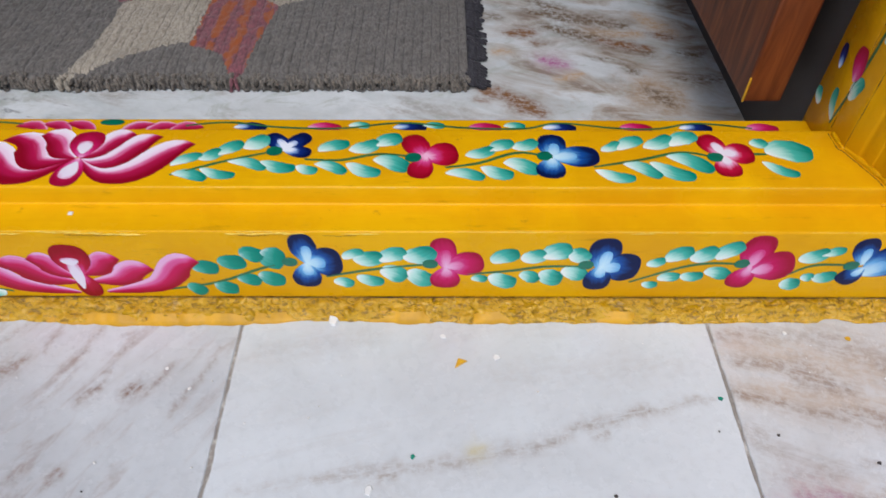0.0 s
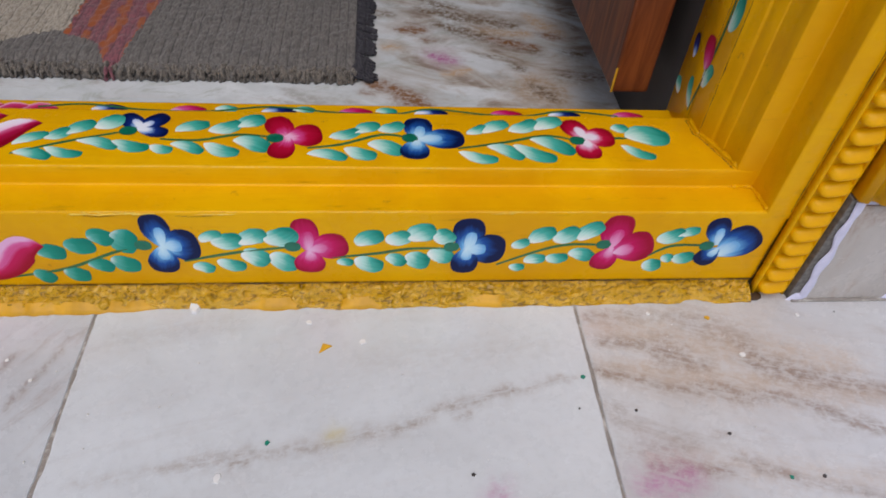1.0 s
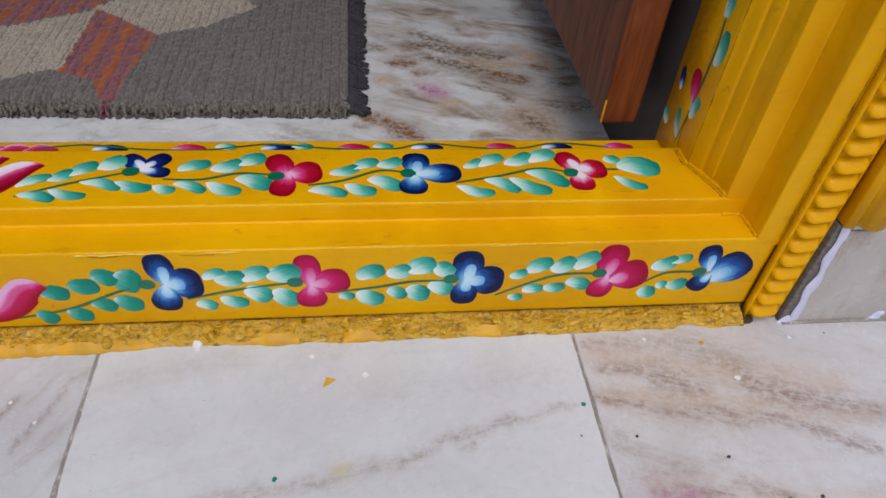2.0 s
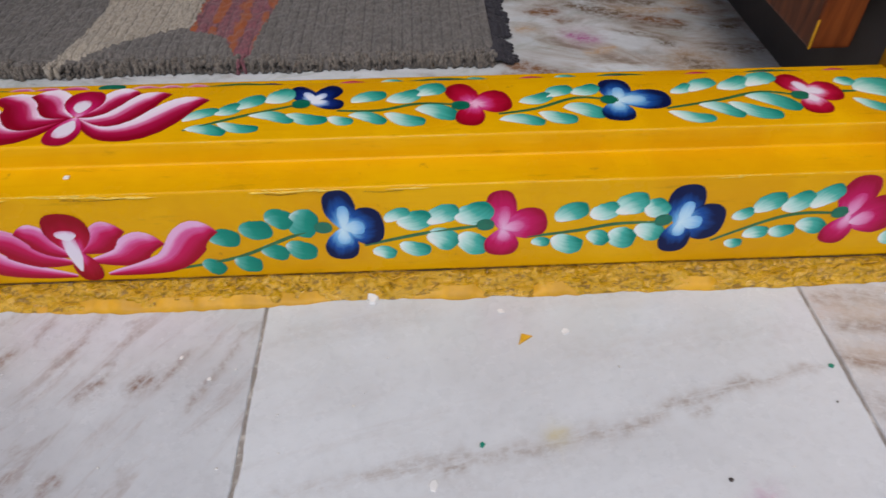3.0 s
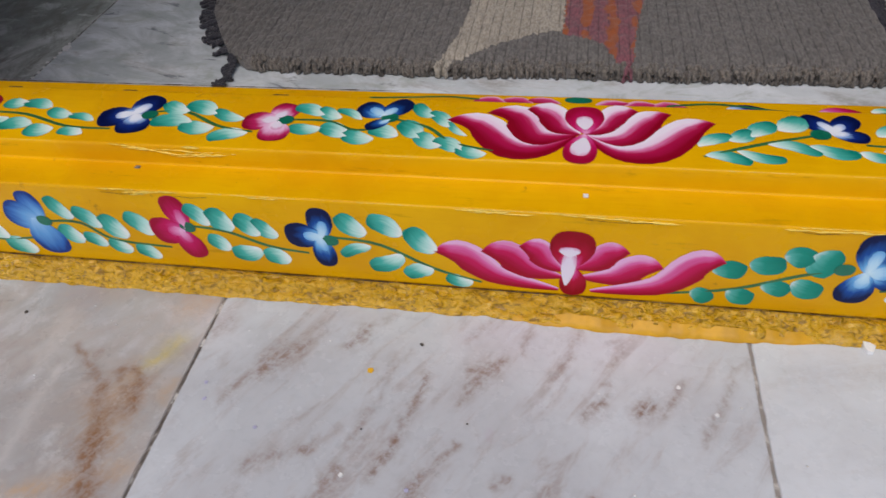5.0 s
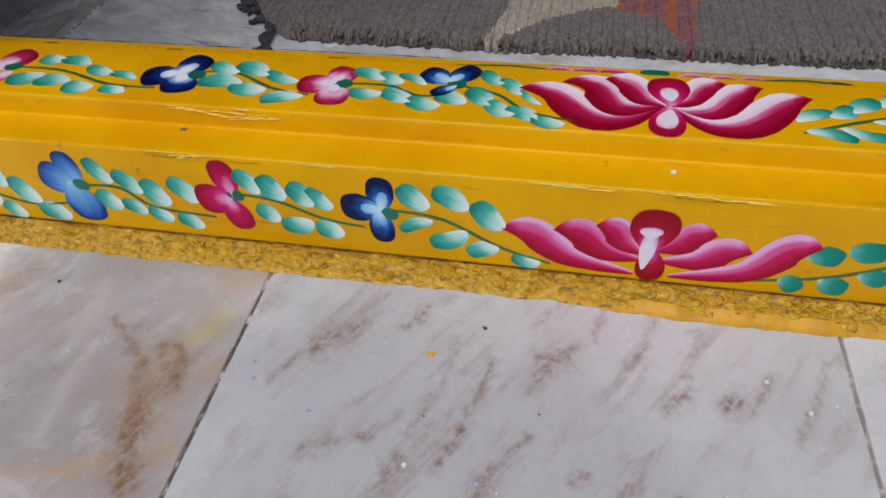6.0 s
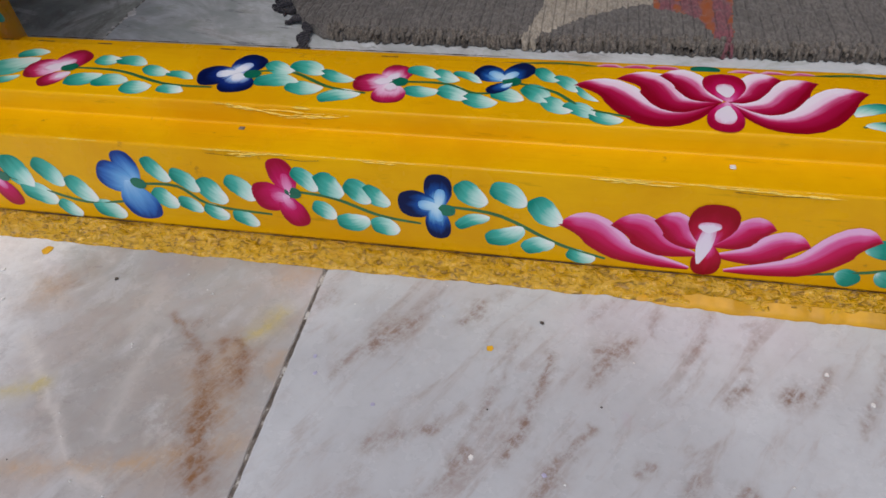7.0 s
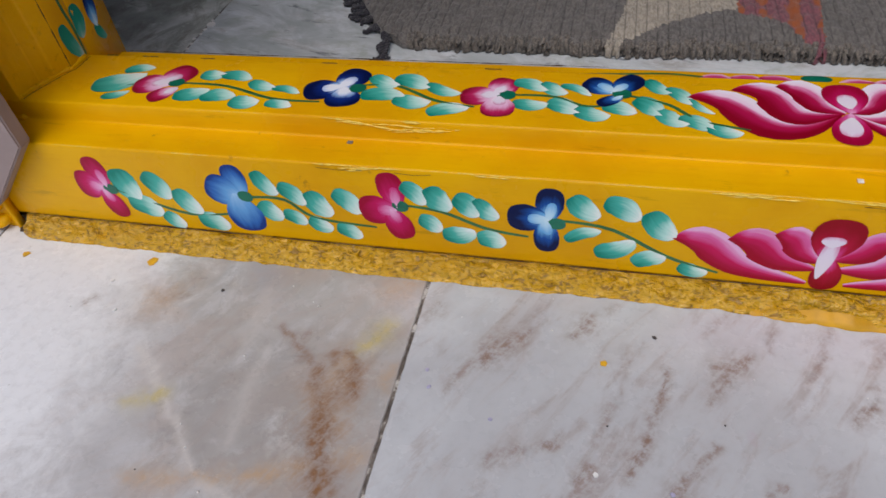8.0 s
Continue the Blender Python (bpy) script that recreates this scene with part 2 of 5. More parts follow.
def marble(name, base, cloud, brown, turn, stretch, density, amount, extra=None, gloss=0.24):
    """Worn white marble: clouds, veins that run one way, pits and grit."""
    m, nt, b = nodes_of(name, gloss)
    v = coords(nt)
    big = noisy(nt, v, 4.5, 5, 0.6, 0.6)
    mid = noisy(nt, v, 26, 6, 0.65)
    c = mix(nt, grey(nt, big, 0.36, 0.66), base, cloud)
    c = mix(nt, calc(nt, "MULTIPLY", grey(nt, mid, 0.45, 0.75), 0.35), c, cloud)
    vein_v = coords(nt, stretch, turn, (0.013, 0.041, 0))
    vein = noisy(nt, vein_v, density, 9, 0.66, 0.5)
    patch = noisy(nt, v, 11, 3)
    patch = grey(nt, patch, 0.32, 0.52)
    halo = calc(nt, "MULTIPLY", grey(nt, vein, 0.47, 0.62), patch)
    c = mix(nt, calc(nt, "MULTIPLY", halo, amount * 0.35), c, tuple(q * 1.35 for q in brown))
    mask = calc(nt, "MULTIPLY", grey(nt, vein, 0.525, 0.665), patch)
    mask = calc(nt, "MULTIPLY", mask, grey(nt, noisy(nt, v, 170, 5, 0.7), 0.28, 0.56))
    c = mix(nt, calc(nt, "MULTIPLY", mask, amount * 1.1), c, brown)
    soft = calc(nt, "MULTIPLY", grey(nt, noisy(nt, vein_v, density * 0.45, 4), 0.50, 0.68), amount * 0.40)
    c = mix(nt, soft, c, tuple((p + 0.45) / 2 for p in brown))
    crumb = noisy(nt, v, 150, 7, 0.75)
    torn = noisy(nt, vein_v, 60, 6, 0.7)
    if extra:
        c = extra(nt, v, c, mid)
    for mark, tone, wash, core in (("pale", (0.74, 0.70, 0.66), 0.9, 0.3), ("tan", (0.52, 0.34, 0.19), 0.9, 0.8), ("vein", brown, 0.34, 1.0),
                                   ("rust", (0.25, 0.125, 0.060), 0.75, 1.0), ("yellow", (0.60, 0.47, 0.06), 0.75, 0.4), ("purple", (0.46, 0.14, 0.33), 0.40, 0.5)):
        a = nt.nodes.new("ShaderNodeAttribute")
        a.attribute_name = mark
        here = a.outputs["Fac"]
        c = mix(nt, calc(nt, "MULTIPLY", here, wash), c, tuple(0.55 * q + 0.45 * p for q, p in zip(tone, cloud)))
        grain = calc(nt, "MULTIPLY", grey(nt, crumb, 0.36, 0.60), grey(nt, torn, 0.34, 0.54))
        c = mix(nt, calc(nt, "MULTIPLY", calc(nt, "MULTIPLY", here, grain), core), c, tone)
    fine = noisy(nt, v, 140, 6, 0.7)
    c = mix(nt, calc(nt, "MULTIPLY", grey(nt, fine, 0.46, 0.70), 0.20), c, tuple(q * 0.72 for q in cloud))
    grit = noisy(nt, v, 420, 2)
    c = mix(nt, calc(nt, "MULTIPLY", grey(nt, grit, 0.70, 0.78), 0.3), c, (0.32, 0.28, 0.26))
    nt.links.new(c, b.inputs["Base Color"])
    nt.links.new(calc(nt, "ADD", calc(nt, "MULTIPLY", mid, 0.2), gloss - 0.07), b.inputs["Roughness"])
    relief(nt, b, calc(nt, "ADD", mid, calc(nt, "MULTIPLY", grit, 0.25)), 0.06, 0.001)
    return m


def rust_stain(nt, v, c, mid):
    x, y, _ = xyz(nt, v)
    w = noisy(nt, v, 38, 9, 0.72, 0.6)
    dust = near(nt, x, y, -0.600, 0.245, 0.09, 0.12, w)
    c = mix(nt, calc(nt, "MULTIPLY", dust, 0.50), c, (0.37, 0.345, 0.325))
    blot_a = noisy(nt, coords(nt, (1, 1.8, 1), -50), 19, 7, 0.66, 0.8)
    c = mix(nt, calc(nt, "MULTIPLY", grey(nt, blot_a, 0.46, 0.62), 0.42), c, (0.42, 0.35, 0.315))
    c = mix(nt, calc(nt, "MULTIPLY", grey(nt, blot_a, 0.46, 0.34), 0.40), c, (0.60, 0.60, 0.62))
    ash = near(nt, x, y, -0.60, 0.20, 0.05, 0.05, w)
    c = mix(nt, calc(nt, "MULTIPLY", ash, 0.35), c, (0.27, 0.25, 0.24))
    # turns whiter towards smaller x, with a ragged border
    whiter = calc(nt, "ADD", x, calc(nt, "MULTIPLY", calc(nt, "SUBTRACT", w, 0.5), 0.16))
    return mix(nt, calc(nt, "MULTIPLY", grey(nt, whiter, -0.655, -0.76), 0.92), c, (0.79, 0.80, 0.81))


def indoor(nt, v, c, mid):
    x, y, _ = xyz(nt, v)
    g = grey(nt, noisy(nt, coords(nt, (1, 2.2, 1), 20), 9, 6, 0.65, 0.8), 0.40, 0.64)
    left = grey(nt, x, -0.25, -0.62)
    c = mix(nt, calc(nt, "MULTIPLY", calc(nt, "ADD", calc(nt, "MULTIPLY", left, 0.45), 0.36), g), c, (0.41, 0.455, 0.47))
    smoke = noisy(nt, coords(nt, (1, 2.0, 1), -12), 16, 7, 0.7, 0.8)
    c = mix(nt, calc(nt, "MULTIPLY", grey(nt, smoke, 0.52, 0.66), 0.55), c, (0.40, 0.44, 0.40))
    ink = noisy(nt, coords(nt, (1, 3.0, 1), 14), 15, 6, 0.7, 0.5)
    c = mix(nt, calc(nt, "MULTIPLY", calc(nt, "MULTIPLY", grey(nt, ink, 0.57, 0.68), 0.75), grey(nt, x, -0.15, -0.40)), c, (0.14, 0.15, 0.18))
    right = grey(nt, x, -0.02, 0.16)
    st = noisy(nt, coords(nt, (1, 2.3, 1), 20), 12, 8, 0.66, 0.7)
    right = calc(nt, "MULTIPLY", right, grey(nt, noisy(nt, v, 6.5, 3), 0.36, 0.52))
    c = mix(nt, calc(nt, "MULTIPLY", right, calc(nt, "MULTIPLY", grey(nt, st, 0.42, 0.57), 0.60)), c, (0.38, 0.29, 0.21))
    c = mix(nt, calc(nt, "MULTIPLY", right, calc(nt, "MULTIPLY", grey(nt, st, 0.54, 0.64), 0.60)), c, (0.18, 0.105, 0.06))
    return c


def green_clouds(nt, v, c, mid):
    veil = noisy(nt, coords(nt, (1.6, 0.8, 1), 12), 13, 7, 0.68, 0.9)
    c = mix(nt, calc(nt, "MULTIPLY", grey(nt, veil, 0.42, 0.62), 0.75), c, (0.27, 0.28, 0.25))
    bright = noisy(nt, coords(nt, (1, 1.4, 1), 30), 21, 6, 0.7, 0.6)
    c = mix(nt, calc(nt, "MULTIPLY", grey(nt, bright, 0.54, 0.68), 0.7), c, (0.80, 0.83, 0.83))
    rust = noisy(nt, coords(nt, (2.4, 0.7, 1), 15), 17, 6, 0.7)
    return mix(nt, calc(nt, "MULTIPLY", grey(nt, rust, 0.56, 0.70), 0.6), c, (0.17, 0.13, 0.09))


M_STREAK = marble("streaked_marble", (0.615, 0.64, 0.67), (0.48, 0.49, 0.515), (0.26, 0.175, 0.14), -57, (1.0, 4.2, 1), 16, 0.34)
M_PLAIN = marble("white_marble", (0.665, 0.69, 0.72), (0.57, 0.585, 0.605), (0.30, 0.23, 0.19), -14, (0.7, 5.0, 1), 7, 0.10)
M_BAND = marble("banded_marble", (0.63, 0.645, 0.67), (0.50, 0.49, 0.495), (0.28, 0.205, 0.165), 17, (0.7, 4.0, 1), 9, 0.28)
M_STAIN = marble("stained_marble", (0.53, 0.525, 0.53), (0.37, 0.355, 0.35), (0.27, 0.215, 0.18), -60, (1, 5.0, 1), 8, 0.45, rust_stain)
M_INDOOR = marble("indoor_marble", (0.78, 0.82, 0.87), (0.66, 0.70, 0.74), (0.20, 0.145, 0.10), 15, (1, 2.4, 1), 9, 0.4, indoor, 0.2)
M_GREEN = marble("green_grey_marble", (0.80, 0.83, 0.82), (0.36, 0.39, 0.37), (0.15, 0.14, 0.115), 70, (1, 2.6, 1), 12, 0.5, green_clouds, 0.2)
M_SKIRT = marble("skirting_marble", (0.60, 0.57, 0.55), (0.42, 0.38, 0.35), (0.30, 0.21, 0.15), -40, (1, 3.0, 1), 14, 0.85)


def varnished_wood():
    m, nt, b = nodes_of("varnished_red_brown_wood", 0.42)
    b.inputs["Specular IOR Level"].default_value = 0.3
    v = coords(nt, (1, 1, 0.12))
    g = noisy(nt, v, 60, 6, 0.6, 1.5)
    big = noisy(nt, coords(nt, (1, 1, 0.3)), 9, 4)
    c = ramp(nt, g, [(0.3, (0.07, 0.017, 0.006)), (0.52, (0.215, 0.056, 0.016)), (0.72, (0.33, 0.10, 0.026))])
    c = mix(nt, calc(nt, "MULTIPLY", grey(nt, big, 0.45, 0.65), 0.45), c, (0.08, 0.021, 0.010))
    nt.links.new(c, b.inputs["Base Color"])
    relief(nt, b, g, 0.25, 0.001)
    return m


WOOD = varnished_wood()


def yarn(name, colour, dark, fleck=None):
    m, nt, b = nodes_of(name, 0.95)
    v = coords(nt)
    n = noisy(nt, coords(nt, (1, 0.35, 1)), 420, 4, 0.7)
    p = noisy(nt, v, 40, 4)
    c = mix(nt, grey(nt, n, 0.35, 0.65), dark, colour)
    c = mix(nt, calc(nt, "MULTIPLY", grey(nt, p, 0.45, 0.7), 0.35), c, dark)
    x, _, _ = xyz(nt, v)
    # grooves between the ribs are darkened in colour, standing in for their shade
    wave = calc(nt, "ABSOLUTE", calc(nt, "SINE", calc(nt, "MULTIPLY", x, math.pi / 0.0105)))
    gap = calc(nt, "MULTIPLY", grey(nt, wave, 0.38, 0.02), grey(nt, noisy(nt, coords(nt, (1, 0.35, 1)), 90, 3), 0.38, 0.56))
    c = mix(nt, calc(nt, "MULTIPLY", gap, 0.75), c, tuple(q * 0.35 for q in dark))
    if fleck:
        f = noisy(nt, coords(nt, (1, 0.6, 1), 8), 60, 3)
        column = calc(nt, "SINE", calc(nt, "MULTIPLY", x, 2 * math.pi / 0.026))
        f = calc(nt, "ADD", calc(nt, "MULTIPLY", column, 0.16), f)
        c = mix(nt, grey(nt, f, 0.50, 0.60), c, fleck)
    nt.links.new(c, b.inputs["Base Color"])
    b.inputs["Sheen Weight"].default_value = 0.25
    relief(nt, b, n, 0.7, 0.0015)
    return m


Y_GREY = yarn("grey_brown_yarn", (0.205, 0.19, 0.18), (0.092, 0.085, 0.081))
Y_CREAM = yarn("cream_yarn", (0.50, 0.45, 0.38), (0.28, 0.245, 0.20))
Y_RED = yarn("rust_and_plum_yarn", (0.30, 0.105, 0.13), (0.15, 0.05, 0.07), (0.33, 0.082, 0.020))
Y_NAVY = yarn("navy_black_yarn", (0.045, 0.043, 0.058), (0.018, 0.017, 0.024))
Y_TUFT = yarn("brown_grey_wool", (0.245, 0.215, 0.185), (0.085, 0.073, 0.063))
YELLOW_MORTAR = rough_yellow()


# ---- mesh helpers ----
def mesh(name, verts, faces, mats, smooth=True, index=None, uvs=None):
    me = bpy.data.meshes.new(name)
    me.from_pydata(verts, [], faces)
    for m in (mats if isinstance(mats, (list, tuple)) else [mats]):
        me.materials.append(m)
    if index:
        me.polygons.foreach_set("material_index", index)
    me.polygons.foreach_set("use_smooth", [smooth] * len(me.polygons))
    if uvs:
        layer = me.uv_layers.new(name="UVMap")
        layer.data.foreach_set("uv", [c for loop in me.loops for c in uvs[loop.vertex_index]])
    me.validate()
    me.update()
    return me


def part(name, me, parent=None, label=""):
    ob = new(name, me)
    if parent:
        ob.parent = parent
        if parent.type == "EMPTY":
            ob.matrix_parent_inverse = Matrix.Translation(parent.location).inverted()
    return tagged(ob, label)


def thing(name, me, label, category, group="", kind=""):
    return tagged(new(name, me), label, category, group, kind)


def assembly(name, at, label, category, body, me, group=""):
    """A thing that is an Empty at its base, with its main body as the first part."""
    e = tagged(new(name), label, category, group)
    e.location = at
    part(body, me, e)
    return e


def block(x0, x1, y0, y1, z0, z1, mat, bevel=0.0, seg=2):
    bm = bmesh.new()
    bmesh.ops.create_cube(bm, size=1)
    for v in bm.verts:
        v.co = Vector((x0 + (v.co.x + 0.5) * (x1 - x0), y0 + (v.co.y + 0.5) * (y1 - y0), z0 + (v.co.z + 0.5) * (z1 - z0)))
    if bevel:
        bmesh.ops.bevel(bm, geom=bm.edges[:], offset=bevel, segments=seg, affect="EDGES", profile=0.5)
    me = bpy.data.meshes.new("block")
    bm.to_mesh(me)
    bm.free()
    me.materials.append(mat)
    return me


def grid(nu, nv, at, close=False):
    """Vertices of at(i, j) and the quads between them."""
    verts = [at(i, j) for i in range(nu) for j in range(nv)]
    faces = []
    for i in range(nu - 1):
        for j in range(nv if close else nv - 1):
            k = (j + 1) % nv
            faces.append((i * nv + j, (i + 1) * nv + j, (i + 1) * nv + k, i * nv + k))
    return verts, faces


def rounded(points, r=0.0015, seg=3):
    """A profile with its corners rounded."""
    out = [points[0]]
    for a, b, c in zip(points, points[1:], points[2:]):
        a, b, c = Vector(a), Vector(b), Vector(c)
        q = min(r, (a - b).length * 0.45, (c - b).length * 0.45)
        p0, p1 = b + (a - b).normalized() * q, b + (c - b).normalized() * q
        for k in range(seg + 1):
            t = k / seg
            out.append(tuple((1 - t) ** 2 * p0 + 2 * t * (1 - t) * b + t * t * p1))
    out.append(points[-1])
    return out


def wob(x, y, z, size):
    return noise.noise(Vector((x / size, y / size, z / size)))


# ---- the ground: marble slabs outside ----
JOINTS = [-1.60, -1.235, -0.874, -0.5095, -0.1435, 0.2212, 0.588, 0.95, 1.32]
OUT_MATS = [M_PLAIN, M_STREAK, M_STAIN, M_STREAK, M_PLAIN, M_BAND, M_STREAK, M_PLAIN]
base = block(-40, 40, -40, 40, -0.16, -0.012, CEMENT)
ground = thing("ground", base, "grey cement bed under the marble slabs", "ground", kind="structure")
floor = thing("floor", block(-1.6, 1.32, -0.9, 0.35, -0.0115, -0.0011, GROUT),
              "worn white marble slab floor with dirty cement joints", "floor", kind="structure")


VEINS = {}


def vein(slab, mark, a, b, width, strength):
    """A natural streak or old stain in one slab, from a to b."""
    VEINS.setdefault(slab, []).append((mark, a, b, width, strength))


def marks_of(strokes, points):
    """How strongly each mark shows at each point: soft, wavering streaks that fade at both ends."""
    wave = np.array([(0.0036 * wob(x, y, 1, 0.014) + 0.0026 * wob(x, y, 2, 0.0055), 0.0036 * wob(x, y, 3, 0.014) + 0.0026 * wob(x, y, 4, 0.0055)) for x, y, _ in points])
    p = np.array(points)[:, :2] + wave
    found = {}
    for mark, a, b, width, strength in strokes:
        a, b = np.array(a), np.array(b)
        d = b - a
        u = np.clip(((p - a) @ d) / (d @ d), 0, 1)
        off = np.linalg.norm(p - a - u[:, None] * d, axis=1)
        w = width * (0.75 + 0.45 * np.sin(np.pi * u))
        found[mark] = np.maximum(found.get(mark, 0), strength * (0.75 * np.exp(-1.3 * (off / w) ** 2) + 0.45 * np.exp(-0.25 * (off / w) ** 2)))
    return found


def slab_mesh(x0, x1, y0, y1, mat, seed, strokes=(), near_y=(0.10, 0.347), across=180):
    """One slab with slightly chipped, uneven long edges; its top is finely divided where it has marks of its own."""
    prof = [(-0.0115, 0.0), (-0.0012, 0.0), (-0.0003, 0.0004), (0.0, 0.0016)]
    ys = [y0 + (y1 - y0) * i / 240 for i in range(241)]
    inner = []
    if strokes:
        a, b = near_y
        ys = [y0 + (a - y0) * i / 60 for i in range(60 if a > y0 else 0)] + [a + (b - a) * i / 124 for i in range(125)] + [b + (y1 - b) * i / 40 for i in range(1, 41 if b < y1 else 1)]
        inner = [k / across for k in range(1, across)]

    def edge(y, side):
        w = 0.0013 * wob(seed, y, side, 0.03) + 0.0010 * wob(seed + 3, y, side, 0.009)
        return 0.0002 + 0.7 * abs(w) + max(0, wob(seed, y, side + 7, 0.03) - 0.40) * 0.007
    verts, faces = [], []
    for y in ys:
        a, b = x0 + edge(y, 1), x1 - edge(y, 2)
        verts += [(a + d, y, z) for z, d in prof]
        verts += [(a + 0.0016 + (b - a - 0.0032) * u, y, 0.0) for u in inner]
        verts += [(b - d, y, z) for z, d in reversed(prof)]
    k, n = 8 + len(inner), len(ys) - 1
    for i in range(n):
        for j in range(k - 1):
            faces.append((i * k + j + 1, (i + 1) * k + j + 1, (i + 1) * k + j, i * k + j))
    faces.append(tuple(reversed(range(k))))
    faces.append(tuple(range(n * k, (n + 1) * k)))
    me = mesh("slab", verts, faces, mat, smooth=False)
    for mark, values in (marks_of(strokes, verts) if strokes else {}).items():
        me.attributes.new(mark, "FLOAT", "POINT").data.foreach_set("value", values.astype(np.float32))
    return me


vein(3, "vein", (-.478, .238), (-.459, .266), 0.0042, .6)
vein(3, "vein", (-.466, .259), (-.436, .286), 0.0064, .8)
vein(3, "vein", (-.436, .286), (-.425, .300), 0.0028, .4)
vein(3, "vein", (-.407, .288), (-.396, .304), 0.0056, .7)
vein(3, "vein", (-.387, .311), (-.382, .321), 0.0027, .35)
vein(3, "vein", (-.388, .212), (-.375, .250), 0.0022, .5)
vein(3, "vein", (-.375, .250), (-.371, .289), 0.0020, .35)
vein(3, "vein", (-.372, .269), (-.361, .289), 0.0014, .5)
vein(3, "vein", (-.370, .200), (-.359, .224), 0.0036, .85)
vein(3, "vein", (-.359, .224), (-.348, .269), 0.0032, .8)
vein(3, "vein", (-.397, .190), (-.390, .200), 0.0036, .8)
vein(3, "vein", (-.407, .170), (-.389, .192), 0.0028, .55)
vein(3, "vein", (-.416, .162), (-.407, .170), 0.0028, .4)
vein(3, "vein", (-.446, .196), (-.429, .204), 0.0045, .55)
vein(3, "vein", (-.429, .204), (-.413, .215), 0.0014, .35)
vein(3, "vein", (-.412, .208), (-.409, .215), 0.0035, .75)
vein(3, "vein", (-.339, .203), (-.321, .225), 0.0028, .75)
vein(3, "vein", (-.350, .177), (-.339, .203), 0.0045, .75)
vein(3, "vein", (-.326, .252), (-.312, .279), 0.0036, .65)
vein(3, "vein", (-.317, .278), (-.302, .287), 0.0057, .75)
vein(3, "vein", (-.327, .299), (-.311, .320), 0.0028, .45)
vein(3, "vein", (-.286, .294), (-.281, .325), 0.0020, .45)
vein(3, "vein", (-.269, .277), (-.257, .296), 0.0019, .55)
vein(3, "vein", (-.261, .296), (-.252, .322), 0.0022, .45)
vein(3, "vein", (-.250, .251), (-.238, .265), 0.0035, .8)
vein(3, "vein", (-.238, .267), (-.233, .281), 0.0013, .5)
vein(3, "vein", (-.216, .258), (-.208, .268), 0.0042, .85)
vein(3, "vein", (-.203, .257), (-.188, .283), 0.0027, .55)
vein(3, "vein", (-.177, .241), (-.165, .271), 0.0019, .55)
vein(3, "vein", (-.166, .271), (-.157, .300), 0.0019, .4)
vein(3, "vein", (-.298, .202), (-.290, .209), 0.0022, .6)
vein(3, "vein", (-.273, .191), (-.266, .203), 0.0031, .6)
vein(3, "vein", (-.249, .190), (-.240, .203), 0.0028, .75)
vein(3, "vein", (-.502, .290), (-.494, .302), 0.0047, .5)
vein(3, "vein", (-.473, .152), (-.443, .170), 0.0050, .35)
vein(3, "vein", (-.450, .172), (-.442, .183), 0.0036, .3)
vein(3, "vein", (-.233, .292), (-.224, .308), 0.0014, .4)
vein(3, "vein", (-.442, .295), (-.424, .312), 0.0028, .25)
vein(4, "vein", (-.123, .187), (-.069, .196), 0.0031, .25)
vein(4, "vein", (-.069, .196), (-.007, .205), 0.0041, .45)
vein(4, "vein", (-.027, .197), (-.021, .198), 0.0031, .7)
vein(4, "vein", (-.007, .203), (.047, .213), 0.0039, .45)
vein(4, "vein", (.047, .213), (.100, .226), 0.0032, .5)
vein(4, "vein", (.079, .220), (.090, .223), 0.0032, .65)
vein(4, "vein", (.100, .232), (.157, .244), 0.0031, .55)
vein(4, "vein", (.149, .244), (.159, .246), 0.0039, .75)
vein(4, "vein", (.157, .244), (.211, .257), 0.0019, .45)
vein(4, "vein", (.120, .228), (.127, .229), 0.0030, .55)
vein(4, "vein", (-.072, .195), (-.065, .196), 0.0021, .4)
vein(4, "vein", (-.125, .297), (-.039, .311), 0.0094, .15)
vein(4, "vein", (.053, .273), (.197, .285), 0.0110, .13)
vein(5, "vein", (.233, .287), (.268, .286), 0.0051, .6)
vein(5, "vein", (.268, .283), (.306, .264), 0.0094, .65)
vein(5, "vein", (.303, .310), (.351, .287), 0.0116, .4)
vein(5, "vein", (.342, .287), (.360, .265), 0.0056, .65)
vein(5, "vein", (.347, .266), (.400, .244), 0.0088, .75)
vein(5, "vein", (.374, .255), (.441, .238), 0.0078, .65)
vein(5, "vein", (.223, .264), (.274, .246), 0.0044, .65)
vein(5, "vein", (.274, .246), (.360, .234), 0.0052, .6)
vein(5, "vein", (.364, .233), (.423, .206), 0.0053, .7)
vein(5, "vein", (.378, .226), (.421, .202), 0.0036, .45)
vein(5, "vein", (.228, .231), (.243, .213), 0.0085, .35)
vein(5, "vein", (.231, .196), (.306, .206), 0.0058, .3)
vein(5, "vein", (.247, .184), (.300, .180), 0.0051, .65)
vein(5, "vein", (.304, .189), (.344, .172), 0.0035, .55)
vein(5, "vein", (.344, .172), (.396, .158), 0.0025, .45)
vein(5, "vein", (.230, .311), (.295, .313), 0.0069, .4)
vein(2, "rust", (-.564, .240), (-.549, .209), 0.0054, .65)
vein(2, "rust", (-.549, .209), (-.544, .184), 0.0078, .85)
vein(2, "rust", (-.544, .184), (-.532, .158), 0.0068, .85)
vein(2, "rust", (-.555, .246), (-.555, .252), 0.0050, .6)
vein(2, "rust", (-.555, .252), (-.541, .252), 0.0030, .7)
vein(2, "rust", (-.541, .252), (-.534, .223), 0.0039, .8)
